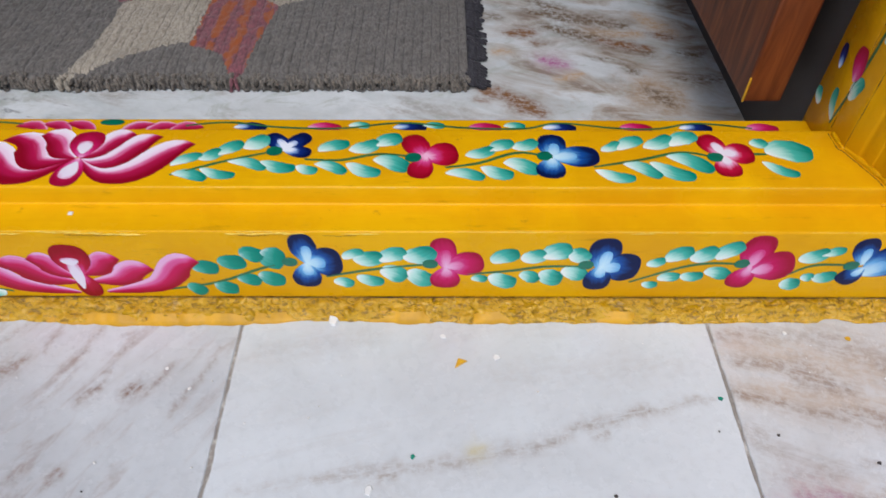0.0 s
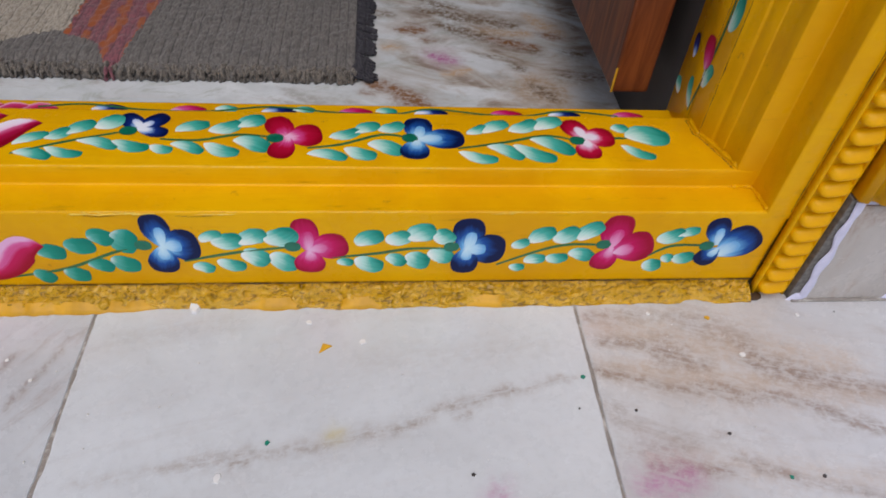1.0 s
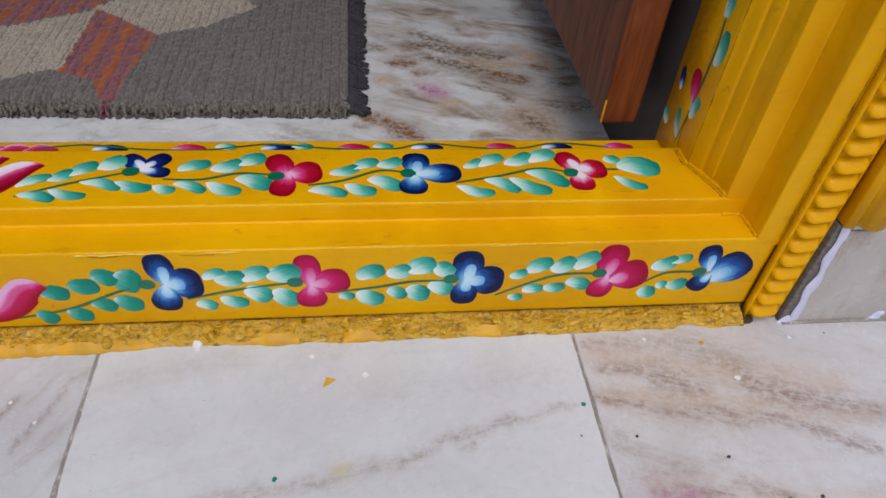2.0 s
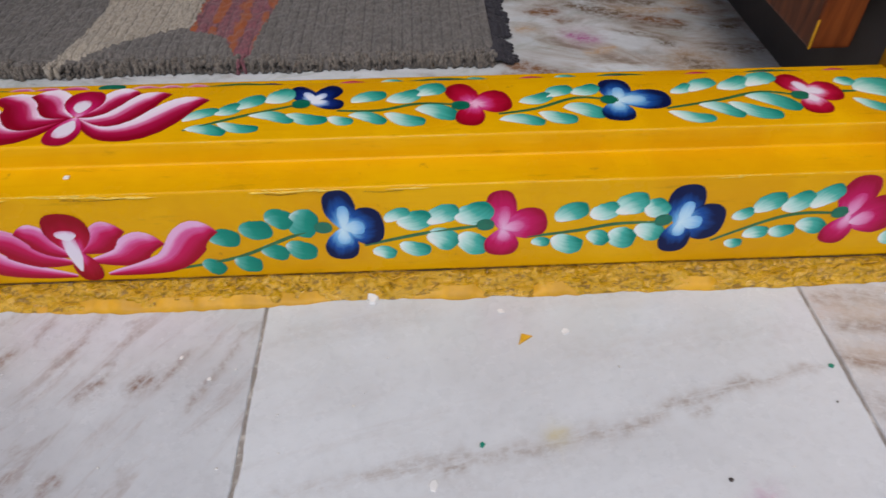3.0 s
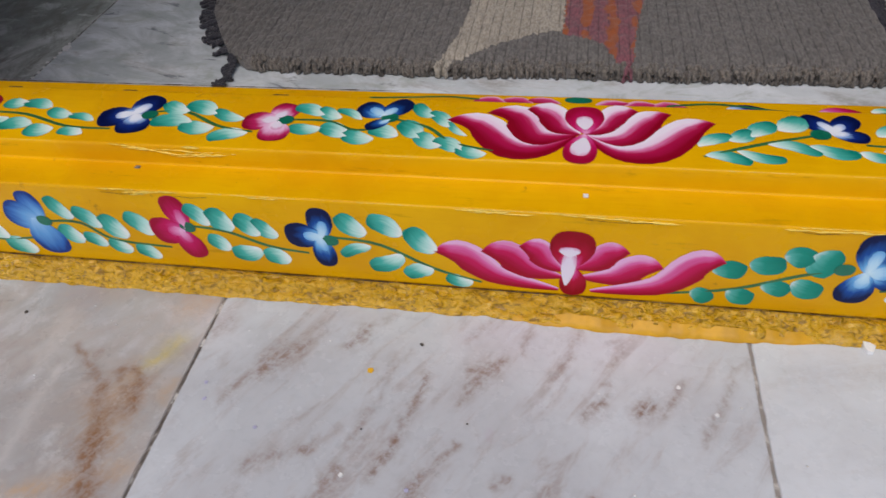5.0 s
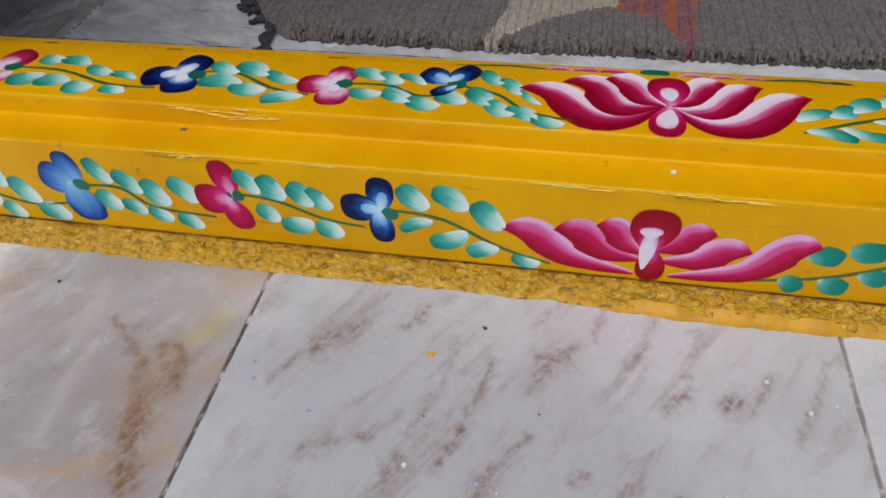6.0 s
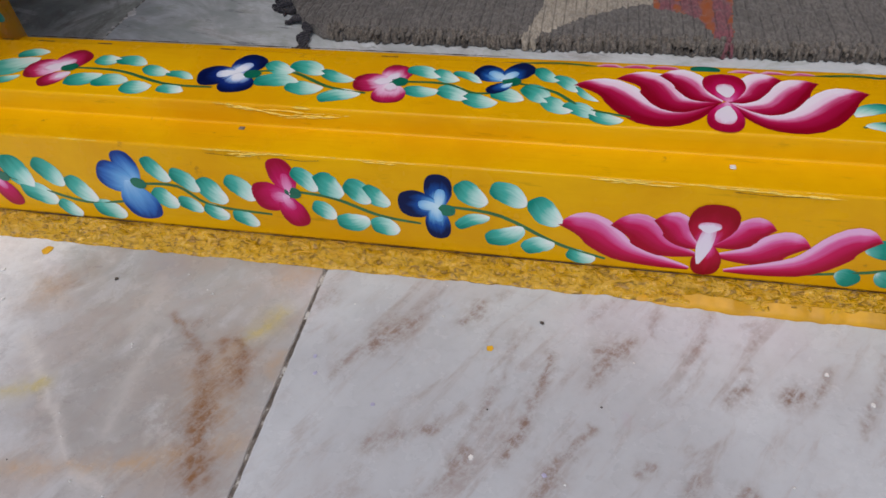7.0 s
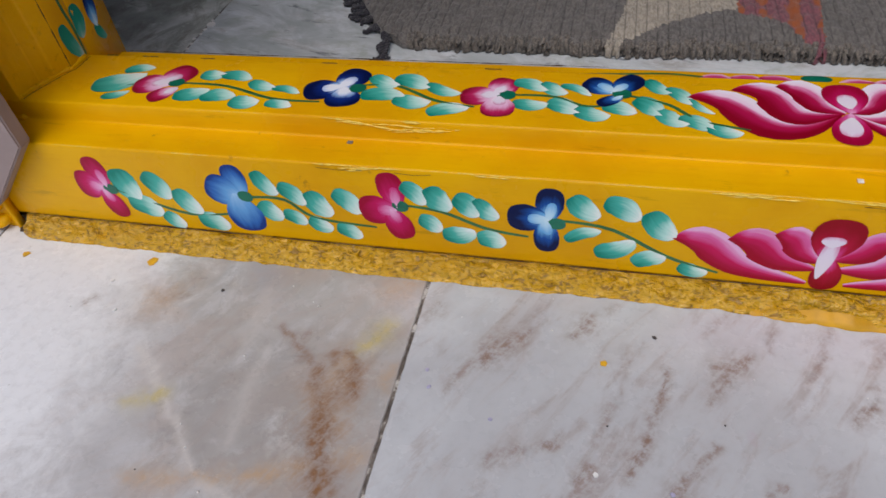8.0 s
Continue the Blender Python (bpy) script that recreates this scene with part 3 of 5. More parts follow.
vein(2, "rust", (-.534, .223), (-.546, .220), 0.0044, .6)
vein(2, "rust", (-.546, .226), (-.546, .206), 0.0070, .5)
vein(2, "rust", (-.545, .239), (-.539, .227), 0.0054, .5)
vein(2, "rust", (-.599, .267), (-.571, .243), 0.0022, .55)
vein(2, "rust", (-.584, .259), (-.578, .265), 0.0042, .35)
vein(2, "tan", (-.650, .149), (-.613, .155), 0.0043, .5)
vein(2, "tan", (-.614, .157), (-.579, .160), 0.0032, .45)
vein(2, "tan", (-.579, .160), (-.547, .174), 0.0049, .6)
vein(2, "tan", (-.531, .179), (-.517, .188), 0.0064, .4)
vein(2, "tan", (-.558, .224), (-.535, .200), 0.0099, .45)
vein(2, "tan", (-.702, .272), (-.695, .284), 0.0140, .35)
vein(2, "tan", (-.534, .307), (-.521, .319), 0.0107, .4)
vein(2, "tan", (-.517, .247), (-.516, .231), 0.0050, .4)
vein(2, "tan", (-.547, .247), (-.544, .226), 0.0117, .5)
vein(2, "pale", (-.692, .236), (-.657, .207), 0.0028, .8)
vein(2, "pale", (-.657, .207), (-.609, .158), 0.0021, .6)
vein(2, "pale", (-.599, .178), (-.603, .247), 0.0049, .35)
vein(2, "pale", (-.618, .254), (-.619, .294), 0.0069, .35)
vein(2, "pale", (-.609, .158), (-.584, .148), 0.0028, .5)
vein(2, "yellow", (-.536, .261), (-.526, .280), 0.0054, .7)
vein(2, "yellow", (-.679, .196), (-.662, .202), 0.0038, .5)
vein(2, "yellow", (-.662, .202), (-.654, .207), 0.0036, .8)
vein(4, "yellow", (.034, .215), (.040, .216), 0.0050, .5)
vein(4, "purple", (.137, .171), (.145, .172), 0.0060, .7)
vein(5, "tan", (.240, .300), (.420, .262), 0.0180, .38)
vein(5, "tan", (.236, .262), (.430, .236), 0.0130, .40)
vein(5, "tan", (.250, .190), (.400, .170), 0.0100, .22)
vein(5, "purple", (.236, .172), (.272, .178), 0.0090, .9)
vein(3, "purple", (-.303, .228), (-.303, .236), 0.0008, .3)
vein("room", "rust", (.058, .642), (.088, .621), .0071, 1.40)
vein("room", "rust", (.088, .621), (.116, .596), .0091, 1.57)
vein("room", "rust", (.048, .621), (.066, .616), .0030, .88)
vein("room", "purple", (.129, .699), (.154, .688), .0081, 1.75)
vein("room", "tan", (.141, .659), (.171, .668), .0041, 1.05)
vein("room", "tan", (.243, .646), (.258, .612), .0214, 1.05)
vein("room", "vein", (.242, .638), (.258, .612), .0112, .88)
vein("room", "vein", (.278, .660), (.335, .660), .0082, .88)
vein("room", "rust", (.094, .758), (.122, .758), .0070, 1.40)
vein("room", "vein", (.137, .776), (.257, .712), .0081, 1.40)
vein("room", "rust", (.202, .740), (.259, .721), .0041, 1.57)
vein("room", "rust", (.266, .756), (.291, .746), .0051, 1.22)
vein("room", "vein", (.119, .810), (.235, .776), .0100, 1.22)
vein("room", "tan", (.183, .756), (.252, .756), .0091, .88)
vein("room", "tan", (.071, .717), (.091, .717), .0051, .88)
vein("room", "rust", (.120, .736), (.133, .732), .0041, .88)
vein("room", "vein", (.183, .706), (.226, .688), .0030, 1.05)
vein("room", "vein", (.224, .676), (.236, .673), .0041, 1.22)
vein("room", "vein", (.290, .712), (.317, .712), .0061, 1.22)
vein("room", "vein", (.061, .803), (.082, .796), .0060, 1.22)
vein("room", "vein", (.129, .840), (.168, .803), .0110, 1.05)
vein("room", "tan", (.260, .797), (.294, .757), .0102, .88)
vein(2, "vein", (-.757, .266), (-.750, .270), 0.0030, .7)
vein(2, "vein", (-.690, .281), (-.676, .285), 0.0022, .4)


# ---- the door sill ----
X0, X1 = -0.872, 0.371
FRONT, TOPZ, BACKZ = 0.338, 0.1035, 0.0851
SILL = rounded([(0.462, 0.0125), (0.338, 0.0125), (0.338, 0.0868), (0.3662, 0.0872), (0.3662, TOPZ), (0.4336, TOPZ),
                (0.4336, BACKZ), (0.4712, BACKZ), (0.4712, 0.0125)], 0.0022, 4)


def sill_mesh():
    n = 420

    def at(i, j):
        x = X0 + (X1 - X0) * i / n
        y, z = SILL[j]
        e = 0.0
        if 0.08 < z < 0.1036 and y < 0.44:
            fine = abs(wob(x, y * 3, z, 0.012)) * 0.0005
            corner = (abs(y - FRONT) < 0.002 and z > 0.0845) or (abs(y - 0.3662) < 0.002 and z > 0.1015)
            e = fine if corner else 0.00004 * wob(x, y, z, 0.03)
        return (x, y + e * 0.7, z - e * 0.7)
    verts, faces = grid(n + 1, len(SILL), at)
    k = len(SILL)
    faces.append(tuple(range(k)))
    faces.append(tuple(reversed(range(n * k, (n + 1) * k))))
    return mesh("door_sill", verts, faces, YELLOW)


sill = assembly("door_sill", (-0.25, 0.40, 0.0), "yellow enamelled wooden door sill painted with lotuses and flower garlands", "door sill", "sill_beam", sill_mesh())


def mortar_foot(x):
    """Where the mortar's ragged front edge meets the marble."""
    bite = max(0.0, wob(x, 2, 7, 0.045) - 0.30) * 0.016 if x > -0.12 or x < -0.40 else 0.0
    return 0.3222 + bite + 0.0035 * wob(x, 0, 5, 0.16) + 0.0020 * wob(x, 0, 9, 0.022) + 0.0012 * wob(x, 1, 3, 0.008)


def mortar_mesh():
    n, k = 1300, 19
    rng = (-0.852, 0.3695)

    def at(i, j):
        x = rng[0] + (rng[1] - rng[0]) * i / n
        t = j / (k - 1)
        foot = mortar_foot(x)
        y = 0.3475 + (foot - 0.3475) * (t ** 0.85)
        z = 0.0108 * (1 - t ** 1.9) + 0.0002
        rough = math.sin(math.pi * min(1, t * 1.02)) ** 0.5
        d = (0.0026 * wob(x * 0.6, y, z, 0.013) + 0.0052 * wob(x * 0.6, y, z, 0.0058) + 0.0026 * wob(x * 0.8, y, z, 0.0026)) * rough
        return (x, y - d * 0.7, max(0.0002, z + d * 0.7))
    verts, faces = grid(n + 1, k, at)
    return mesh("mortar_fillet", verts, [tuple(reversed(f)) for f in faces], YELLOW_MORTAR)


part("mortar_fillet", mortar_mesh(), sill, "rough mortar strip painted yellow")


def film_mesh(x0, x1, reach, seed):
    """Smooth paint that ran from the mortar onto the marble and dried with a rounded lip."""
    n = int((x1 - x0) / 0.0012)

    def at(i, j):
        u = i / n
        x = x0 + (x1 - x0) * u
        out = reach * (math.sin(math.pi * u) ** 0.6) * (0.75 + 0.5 * wob(x, seed, 0, 0.03) + 0.25 * wob(x, seed, 4, 0.009))
        lip = mortar_foot(x) + 0.0015 - max(0.0, out)
        a, z = ((0.0075, 0.0066), (0.0032, 0.0042), (0.0010, 0.0026), (0.0, 0.0002))[j]
        low = min(1.0, max(0.02, out / reach * 1.3))
        return (x, lip + a, z * low + 0.0002 * wob(x, j, seed, 0.006))
    verts, faces = grid(n + 1, 4, at)
    return mesh("paint_film", verts, [tuple(reversed(f)) for f in faces], PAINT_FILM)


for k, (a, b, reach) in enumerate([(-0.31, -0.085, 0.0050), (-0.05, 0.012, 0.0042), (0.035, 0.075, 0.0035), (0.13, 0.17, 0.003)]):
    part("paint_film", film_mesh(a, b, reach, k), sill, "smooth run of yellow paint")
part("mortar_bed", block(-0.850, 0.369, 0.345, 0.466, 0.0002, 0.0135, CEMENT), sill, "grey cement bed under the sill")


def seam_mesh(pts, width, seed, facing):
    """A broken dark line in a crevice, flat against the face it faces from."""
    n = 160
    f = Vector(facing)

    def at(i, j):
        u = i / (n - 1)
        s = u * (len(pts) - 1)
        q = min(int(s), len(pts) - 2)
        a, b = Vector(pts[q]), Vector(pts[q + 1])
        c = a.lerp(b, s - q)
        side = (b - a).normalized().cross(f)
        w = width * max(0.06, 0.55 + 1.3 * wob(u * 30, seed, 1, 0.9) + 0.5 * wob(u * 140, seed, 2, 0.9))
        return tuple(c + side * w * (j - 1) + f * (0.00025 if j == 1 else 0.0))
    verts, faces = grid(n, 3, at)
    return mesh("crevice_dirt", verts, faces, DIRT_SHADE)


# worn and flaked paint along the two front edges
def ridge_mesh(pts, r, seed, gaps=0.0):
    """A torn ridge of old paint along a line: uneven, thin at both ends, here and there broken off."""
    pts = [Vector(p) for p in pts]
    run = sum((q - p).length for p, q in zip(pts, pts[1:]))
    n = max(14, int(run / 0.0011))

    def at(i, j):
        u = i / n
        s = u * (len(pts) - 1)
        q = min(int(s), len(pts) - 2)
        c = pts[q].lerp(pts[q + 1], s - q)
        ends = min(1.0, 6 * u, 6 * (1 - u))
        live = 0.35 + 1.1 * abs(wob(c.x, seed, 1, 0.006)) + 0.5 * wob(c.x, seed, 2, 0.0025)
        if wob(c.x, seed, 5, 0.028) < gaps - 0.5:
            live *= 0.15
        q = max(0.00002, r * ends * live)
        a = 2 * math.pi * j / 6
        return (c.x, c.y + q * math.cos(a) + 0.25 * r * wob(c.x, seed, 7, 0.004), c.z + 0.8 * q * math.sin(a) + 0.7 * r * wob(c.x, seed, 8, 0.007))
    verts, faces = grid(n + 1, 6, at, close=True)
    return mesh("paint_ridge", verts, faces, WORN_GLINT)


EDGE_F, EDGE_T = (FRONT + 0.0006, 0.0862), (0.3668, TOPZ - 0.0006)
# worn line along both front edges, in stretches; its highlight is in the pale colour
for k, (a, b) in enumerate([(-0.80, -0.585), (-0.52, -0.345), (-0.345, -0.20), (-0.20, -0.06), (-0.06, 0.12), (0.12, 0.355)]):
    part("paint_ridge", ridge_mesh([(a, *EDGE_F), (b, *EDGE_F)], 0.0006 if b < 0 else 0.00042, k, 0.48), sill, "worn paint along the edge with its highlight coloured in")
for k, (a, b) in enumerate([(-0.80, -0.60), (-0.50, -0.30), (-0.22, 0.02), (0.02, 0.318)]):
    part("paint_ridge", ridge_mesh([(a, *EDGE_T), (b, *EDGE_T)], 0.00036, k + 20, 0.45), sill, "worn paint along the edge with its highlight coloured in")
# flaked places: x from, to, height where they start and end, thickness
for k, (a, b, z0, z1, r) in enumerate([(-0.585, -0.520, 0.0868, 0.0862, 0.0011), (-0.566, -0.542, 0.0846, 0.0848, 0.0012), (-0.562, -0.548, 0.0826, 0.0834, 0.0010), (-0.555, -0.526, 0.0856, 0.0862, 0.0010),
                                       (-0.336, -0.300, 0.0858, 0.0852, 0.0012), (-0.328, -0.284, 0.0842, 0.0846, 0.0008), (-0.272, -0.226, 0.0858, 0.0848, 0.0009), (-0.238, -0.196, 0.0846, 0.0834, 0.0013),
                                       (-0.216, -0.203, 0.0838, 0.0846, 0.0012), (-0.142, -0.112, 0.0850, 0.0844, 0.0012), (-0.124, -0.084, 0.0852, 0.0852, 0.0011), (-0.060, -0.030, 0.0846, 0.0850, 0.0008),
                                       (-0.475, -0.452, 0.0856, 0.0852, 0.0008), (0.146, 0.164, 0.0852, 0.0856, 0.0006)]):
    part("paint_ridge", ridge_mesh([(a, FRONT - 0.0001, z0), (b, FRONT - 0.0001, z1)], r, k + 40), sill, "pale flaked paint")
# paint torn loose on the riser under the upper edge
for k, (a, b, z0, z1, r) in enumerate([(-0.584, -0.550, 0.1030, 0.0995, 0.0009), (-0.572, -0.528, 0.1016, 0.0955, 0.0012), (-0.540, -0.494, 0.0958, 0.0972, 0.0014), (-0.550, -0.512, 0.0998, 0.0990, 0.0010),
                                       (-0.528, -0.514, 0.1030, 0.1018, 0.0015), (-0.536, -0.500, 0.0942, 0.0960, 0.0008), (-0.575, -0.556, 0.1004, 0.0990, 0.0008), (-0.515, -0.488, 0.0985, 0.0988, 0.0008)]):
    part("paint_ridge", ridge_mesh([(a, 0.3661, z0), ((a + b) / 2, 0.3660, (z0 + z1) / 2 + 0.0008), (b, 0.3661, z1)], r, k + 70), sill, "pale torn paint")
for k, (x, half) in enumerate([(-0.565, 0.016), (-0.515, 0.012), (-0.235, 0.020), (-0.122, 0.010), (-0.06, 0.012)]):
    pts = [(x - half, FRONT - 0.0003, 0.0836), (x, FRONT - 0.0003, 0.0826), (x + half, FRONT - 0.0003, 0.0838)]
    part("crevice_dirt", seam_mesh(pts, 0.00016, k + 20, (0, -1, 0)), sill, "dark line under the flaked paint")
part("paint_chip", block(-0.5660, -0.5620, 0.3600, 0.3630, 0.0869, 0.0878, CEMENT, 0.0004), sill, "small grey bare spot")
part("paint_drop", block(-0.2570, -0.2536, 0.3536, 0.3568, 0.0871, 0.0884, FLAKE_WHITE, 0.0005), sill, "white paint drop")


# below the sill and at its end: grime, plus gap shade put in as colour
part("crevice_dirt", seam_mesh([(-0.85, 0.3376, 0.0128), (0.369, 0.3376, 0.0128)], 0.0006, 1, (0, -1, 0)), sill, "dark crevice line")
part("crevice_dirt", seam_mesh([(0.3700, 0.3376, 0.012), (0.3700, 0.3376, 0.060)], 0.0004, 2, (0, -1, 0)), sill, "dark crevice line")
part("crevice_dirt", seam_mesh([(-0.80, 0.4708, 0.0855), (-0.40, 0.4708, 0.0855)], 0.0007, 4, (0, 0, 1)), sill, "dark crevice line")


for k, (x, half) in enumerate([(-0.784, 0.005), (-0.750, 0.007), (-0.700, 0.006), (-0.600, 0.006), (-0.478, 0.006)]):
    part("bare_wood", seam_mesh([(x - half, 0.4328, TOPZ + 0.0001), (x + half, 0.4328, TOPZ + 0.0001)], 0.0009, k + 60, (0, 0, 1)), sill, "dark bare wood at the chipped edge")


# ---- painted ornaments ----
F = ((0, FRONT, 0), (1, 0, 0), (0, 0, 1), (0, -1, 0))
T = ((0, 0, TOPZ), (1, 0, 0), (0, 1, 0), (0, 0, 1))
R = ((0, 0, BACKZ), (1, 0, 0), (0, 1, 0), (0, 0, 1))
JR = ((0.318, 0, 0), (0, 1, 0), (0, 0, 1), (-1, 0, 0))
JL = ((-0.807, 0, 0), (0, 1, 0), (0, 0, 1), (1, 0, 0))
LIFT = 0.00014


def on(plane, a, b, h=0.0):
    o, e, g, n = (Vector(q) for q in plane)
    return tuple(o + e * a + g * b + n * (LIFT + h))


def spine_at(pts, t):
    """A smooth curve through the points, 0 to 1."""
    n = len(pts) - 1
    s = min(max(t, 0), 1) * n
    i = min(int(s), n - 1)
    f = s - i
    p = [Vector(pts[min(max(i + k, 0), n)]) for k in (-1, 0, 1, 2)]
    return 0.5 * ((2 * p[1]) + (p[2] - p[0]) * f + (2 * p[0] - 5 * p[1] + 4 * p[2] - p[3]) * f * f + (3 * p[1] - p[0] - 3 * p[2] + p[3]) * f ** 3)


def stroke_mesh(plane, spine, half, mat, high=0.0, nu=15, nv=7, flip=False, rag=0.0):
    """A brush stroke laid on a plane: half(u) is its half width along the spine, or a pair for its two sides."""
    verts, uvs = [], []
    for i in range(nu):
        u = 0.5 - 0.5 * math.cos(math.pi * i / (nu - 1))
        c = spine_at(spine, u)
        d = (spine_at(spine, min(1, u + 0.02)) - spine_at(spine, max(0, u - 0.02)))
        d = d.normalized() if d.length else Vector((1, 0))
        s = Vector((-d.y, d.x))
        for j in range(nv):
            v = j / (nv - 1)
            side = 2 * v - 1
            wide = half(u)
            wide = (wide[1] if side > 0 else wide[0]) if isinstance(wide, tuple) else wide
            q = c + s * wide * side * (1 + rag * wob(c.x + 0.3 * side, c.y, u * 0.02, 0.0035))
            verts.append(on(plane, q.x, q.y, 0.3 * high + 0.00010 * (1 - (2 * v - 1) ** 2)))
            uvs.append((u, 1 - v if flip else v))
    faces = []
    o, e, g, n = (Vector(q) for q in plane)
    right = e.cross(g).dot(n) > 0
    for i in range(nu - 1):
        for j in range(nv - 1):
            f = (i * nv + j, (i + 1) * nv + j, (i + 1) * nv + j + 1, i * nv + j + 1)
            faces.append(f if right else tuple(reversed(f)))
    return mesh("stroke", verts, faces, mat, uvs=uvs)


def petal_half(w):
    def half(u):
        if u < 0.57:
            return 0.5 * w * (0.16 + 0.84 * math.sin(math.pi / 2 * u / 0.57) ** 1.25)
        return 0.5 * w * max(0.0, 1 - ((u - 0.57) / 0.43) ** 2.3) ** 0.5
    return half


def leaf_half(w, point=0.85):
    """Pointed where the brush was lifted, round where it was set down."""
    def side(u, lean):
        return 0.5 * w * max(0.0, math.sin(math.pi * u ** lean)) ** (point - (point - 0.36) * u)
    return lambda u: (side(u, 1.36), side(u, 0.92))


def line(a, angle, length):
    d = Vector((math.cos(radians(angle)), math.sin(radians(angle)))) * length
    return [tuple(a), (a[0] + d.x * 0.5, a[1] + d.y * 0.5), (a[0] + d.x, a[1] + d.y)]


def disc_mesh(plane, c, r, mat, high=0.0, squash=0.85):
    return stroke_mesh(plane, [(c[0] - r, c[1]), tuple(c), (c[0] + r, c[1])], lambda u: r * squash * math.sqrt(max(0, 1 - (2 * u - 1) ** 2)), mat, high, 9, 5)


HEARTS = {"navy": COOL_WHITE, "pink": PALE_PINK, "crimson": WHITE_STROKE, "rose": WHITE_STROKE, "blue": PALE_BLUE}
WORDS = {"blue": "blue painted flower with pale centre", "sky": "light blue painted flower", "navy": "navy painted flower with white centre",
         "pink": "pink painted flower", "red": "crimson painted flower", "crimson": "crimson painted flower with white heart", "rose": "pale pink painted flower with red rim"}


def flower(owner, plane, kind, dot, petals):
    """Three lobes round a centre, each with its own foot, and the green dot where the stem ends."""
    head = part("painted_flower", disc_mesh(plane, dot, 0.0062 if plane is T else 0.0058, DOT, 0.0012), owner, WORDS[kind])
    for k, (x, y, angle, length, w) in enumerate(petals):
        foot = line((x, y), angle, -length * 0.06)[2]
        part("petal", stroke_mesh(plane, line(foot, angle, length * 1.06), petal_half(w * 0.97), PETALS[kind], 0.0003 * k, 19, 9, rag=0.035), head)
        if kind in HEARTS:
            reach = length * (0.60, 0.50, 0.46)[k]
            part("heart", stroke_mesh(plane, line((x, y), angle + 7 * (k - 1), reach), petal_half(w * 0.36), HEARTS[kind], 0.0012 + 0.0002 * k, 15, 7, rag=0.12), head)
    return head


LEAVES = [0]


def sprig(owner, plane, stem, leaves):
    """A green stem line with leaves on both sides, pale at one end."""
    s = part("painted_sprig", stroke_mesh(plane, stem, lambda u: 0.0009 + 0.0005 * math.sin(math.pi * u), STEM, 0.0001, 21, 4), owner,
             "thin green stem with teal and white leaves")
    for a, b, angle, length, w in leaves:
        LEAVES[0] += 1
        length, w = length * (1.16 if plane is T else 1.04), w * (1.06 if plane is T else 1.10)
        bend = 0.10 * length * (1 if LEAVES[0] % 2 else -1)
        sp = line((a, b), angle, length)
        n = Vector((-math.sin(radians(angle)), math.cos(radians(angle)))) * bend
        sp[1] = (sp[1][0] + n.x, sp[1][1] + n.y)
        dark = plane is F and -0.19 < a < -0.11
        part("leaf", stroke_mesh(plane, sp, leaf_half(w, 0.80 if plane is T else 0.56), LEAF_DARK if dark or plane is JL else LEAF, 0.0002, 15, 7, rag=0.10), s)
    return s


def lotus(owner, plane, petals, cap, foot, white, mat, cap_mat, label):
    """Six swept petals, a round cap and a drop below."""
    head = part("painted_lotus", stroke_mesh(plane, line(cap[:2], cap[2], cap[3]), petal_half(cap[4]), cap_mat, 0.0010, 13, 8), owner, label)
    for k, (spine, w) in enumerate(petals):
        w *= 1.12 if plane is F else 1.0

        def one(u, full, power, w=w):
            """The side swells from the pointed tip to its full width, then narrows to the foot."""
            rise = math.sin(math.pi / 2 * min(1.0, u / full)) ** power
            fall = 1.0 if u < 0.3 else 0.10 + 0.90 * math.cos(math.pi / 2 * (u - 0.3) / 0.7) ** 1.1
            return 0.5 * w * rise * fall

        rising = spine[0][0] < spine[-1][0]

        def half(u, one=one, rising=rising):
            over, under = one(u, 0.30, 1.2), one(u, 0.46, 1.5)
            return (under, over) if rising else (over, under)
        part("petal", stroke_mesh(plane, spine, half, mat, 0.0002 + 0.0001 * k, 25, 9, flip=rising, rag=0.05), head)
    part("petal", stroke_mesh(plane, line(foot[:2], foot[2], foot[3]), petal_half(foot[4]), cap_mat, 0.0011), head)
    part("stroke", stroke_mesh(plane, line(white[:2], white[2], white[3]), petal_half(white[4]), WHITE_STROKE, 0.0016), head)
    return head


sprig(sill, F, [(-.202, .022), (-.159, .031), (-.121, .048), (-.1, .054)],
      [(-.174, .046, 3, .019, .0147), (-.154, .055, 6, .0201, .0155), (-.136, .063, -10, .0173, .0156), (-.12, .066, -29, .0184, .0223), (-.184, .026, -32, .0153, .0125), (-.162, .029, -16, .0177, .0139), (-.143, .035, -13, .0175, .0126), (-.126, .041, -20, .0202, .0149)])
flower(sill, F, "blue", (-.100, .055), [(-.0866, .054, 96, .0311, .0209), (-.0862, .0537, 4, .0251, .033), (-.0876, .0521, -97, .0261, .0227)])
sprig(sill, F, [(-.075, .038), (-.036, .047), (.007, .053)],
      [(-.06, .058, 28, .017, .0093), (-.053, .057, 16, .0218, .0154), (-.033, .055, 30, .022, .014), (-.016, .059, 24, .0242, .0172), (-.07, .031, -8, .0151, .0103), (-.052, .038, -14, .0206, .0114), (-.034, .044, -23, .0206, .0167), (-.013, .045, -32, .0225, .0167)])
flower(sill, F, "pink", (.004, .053), [(.0159, .049, 97, .0322, .0203), (.0159, .0494, 13, .0286, .0272), (.0158, .048, -93, .023, .0239)])
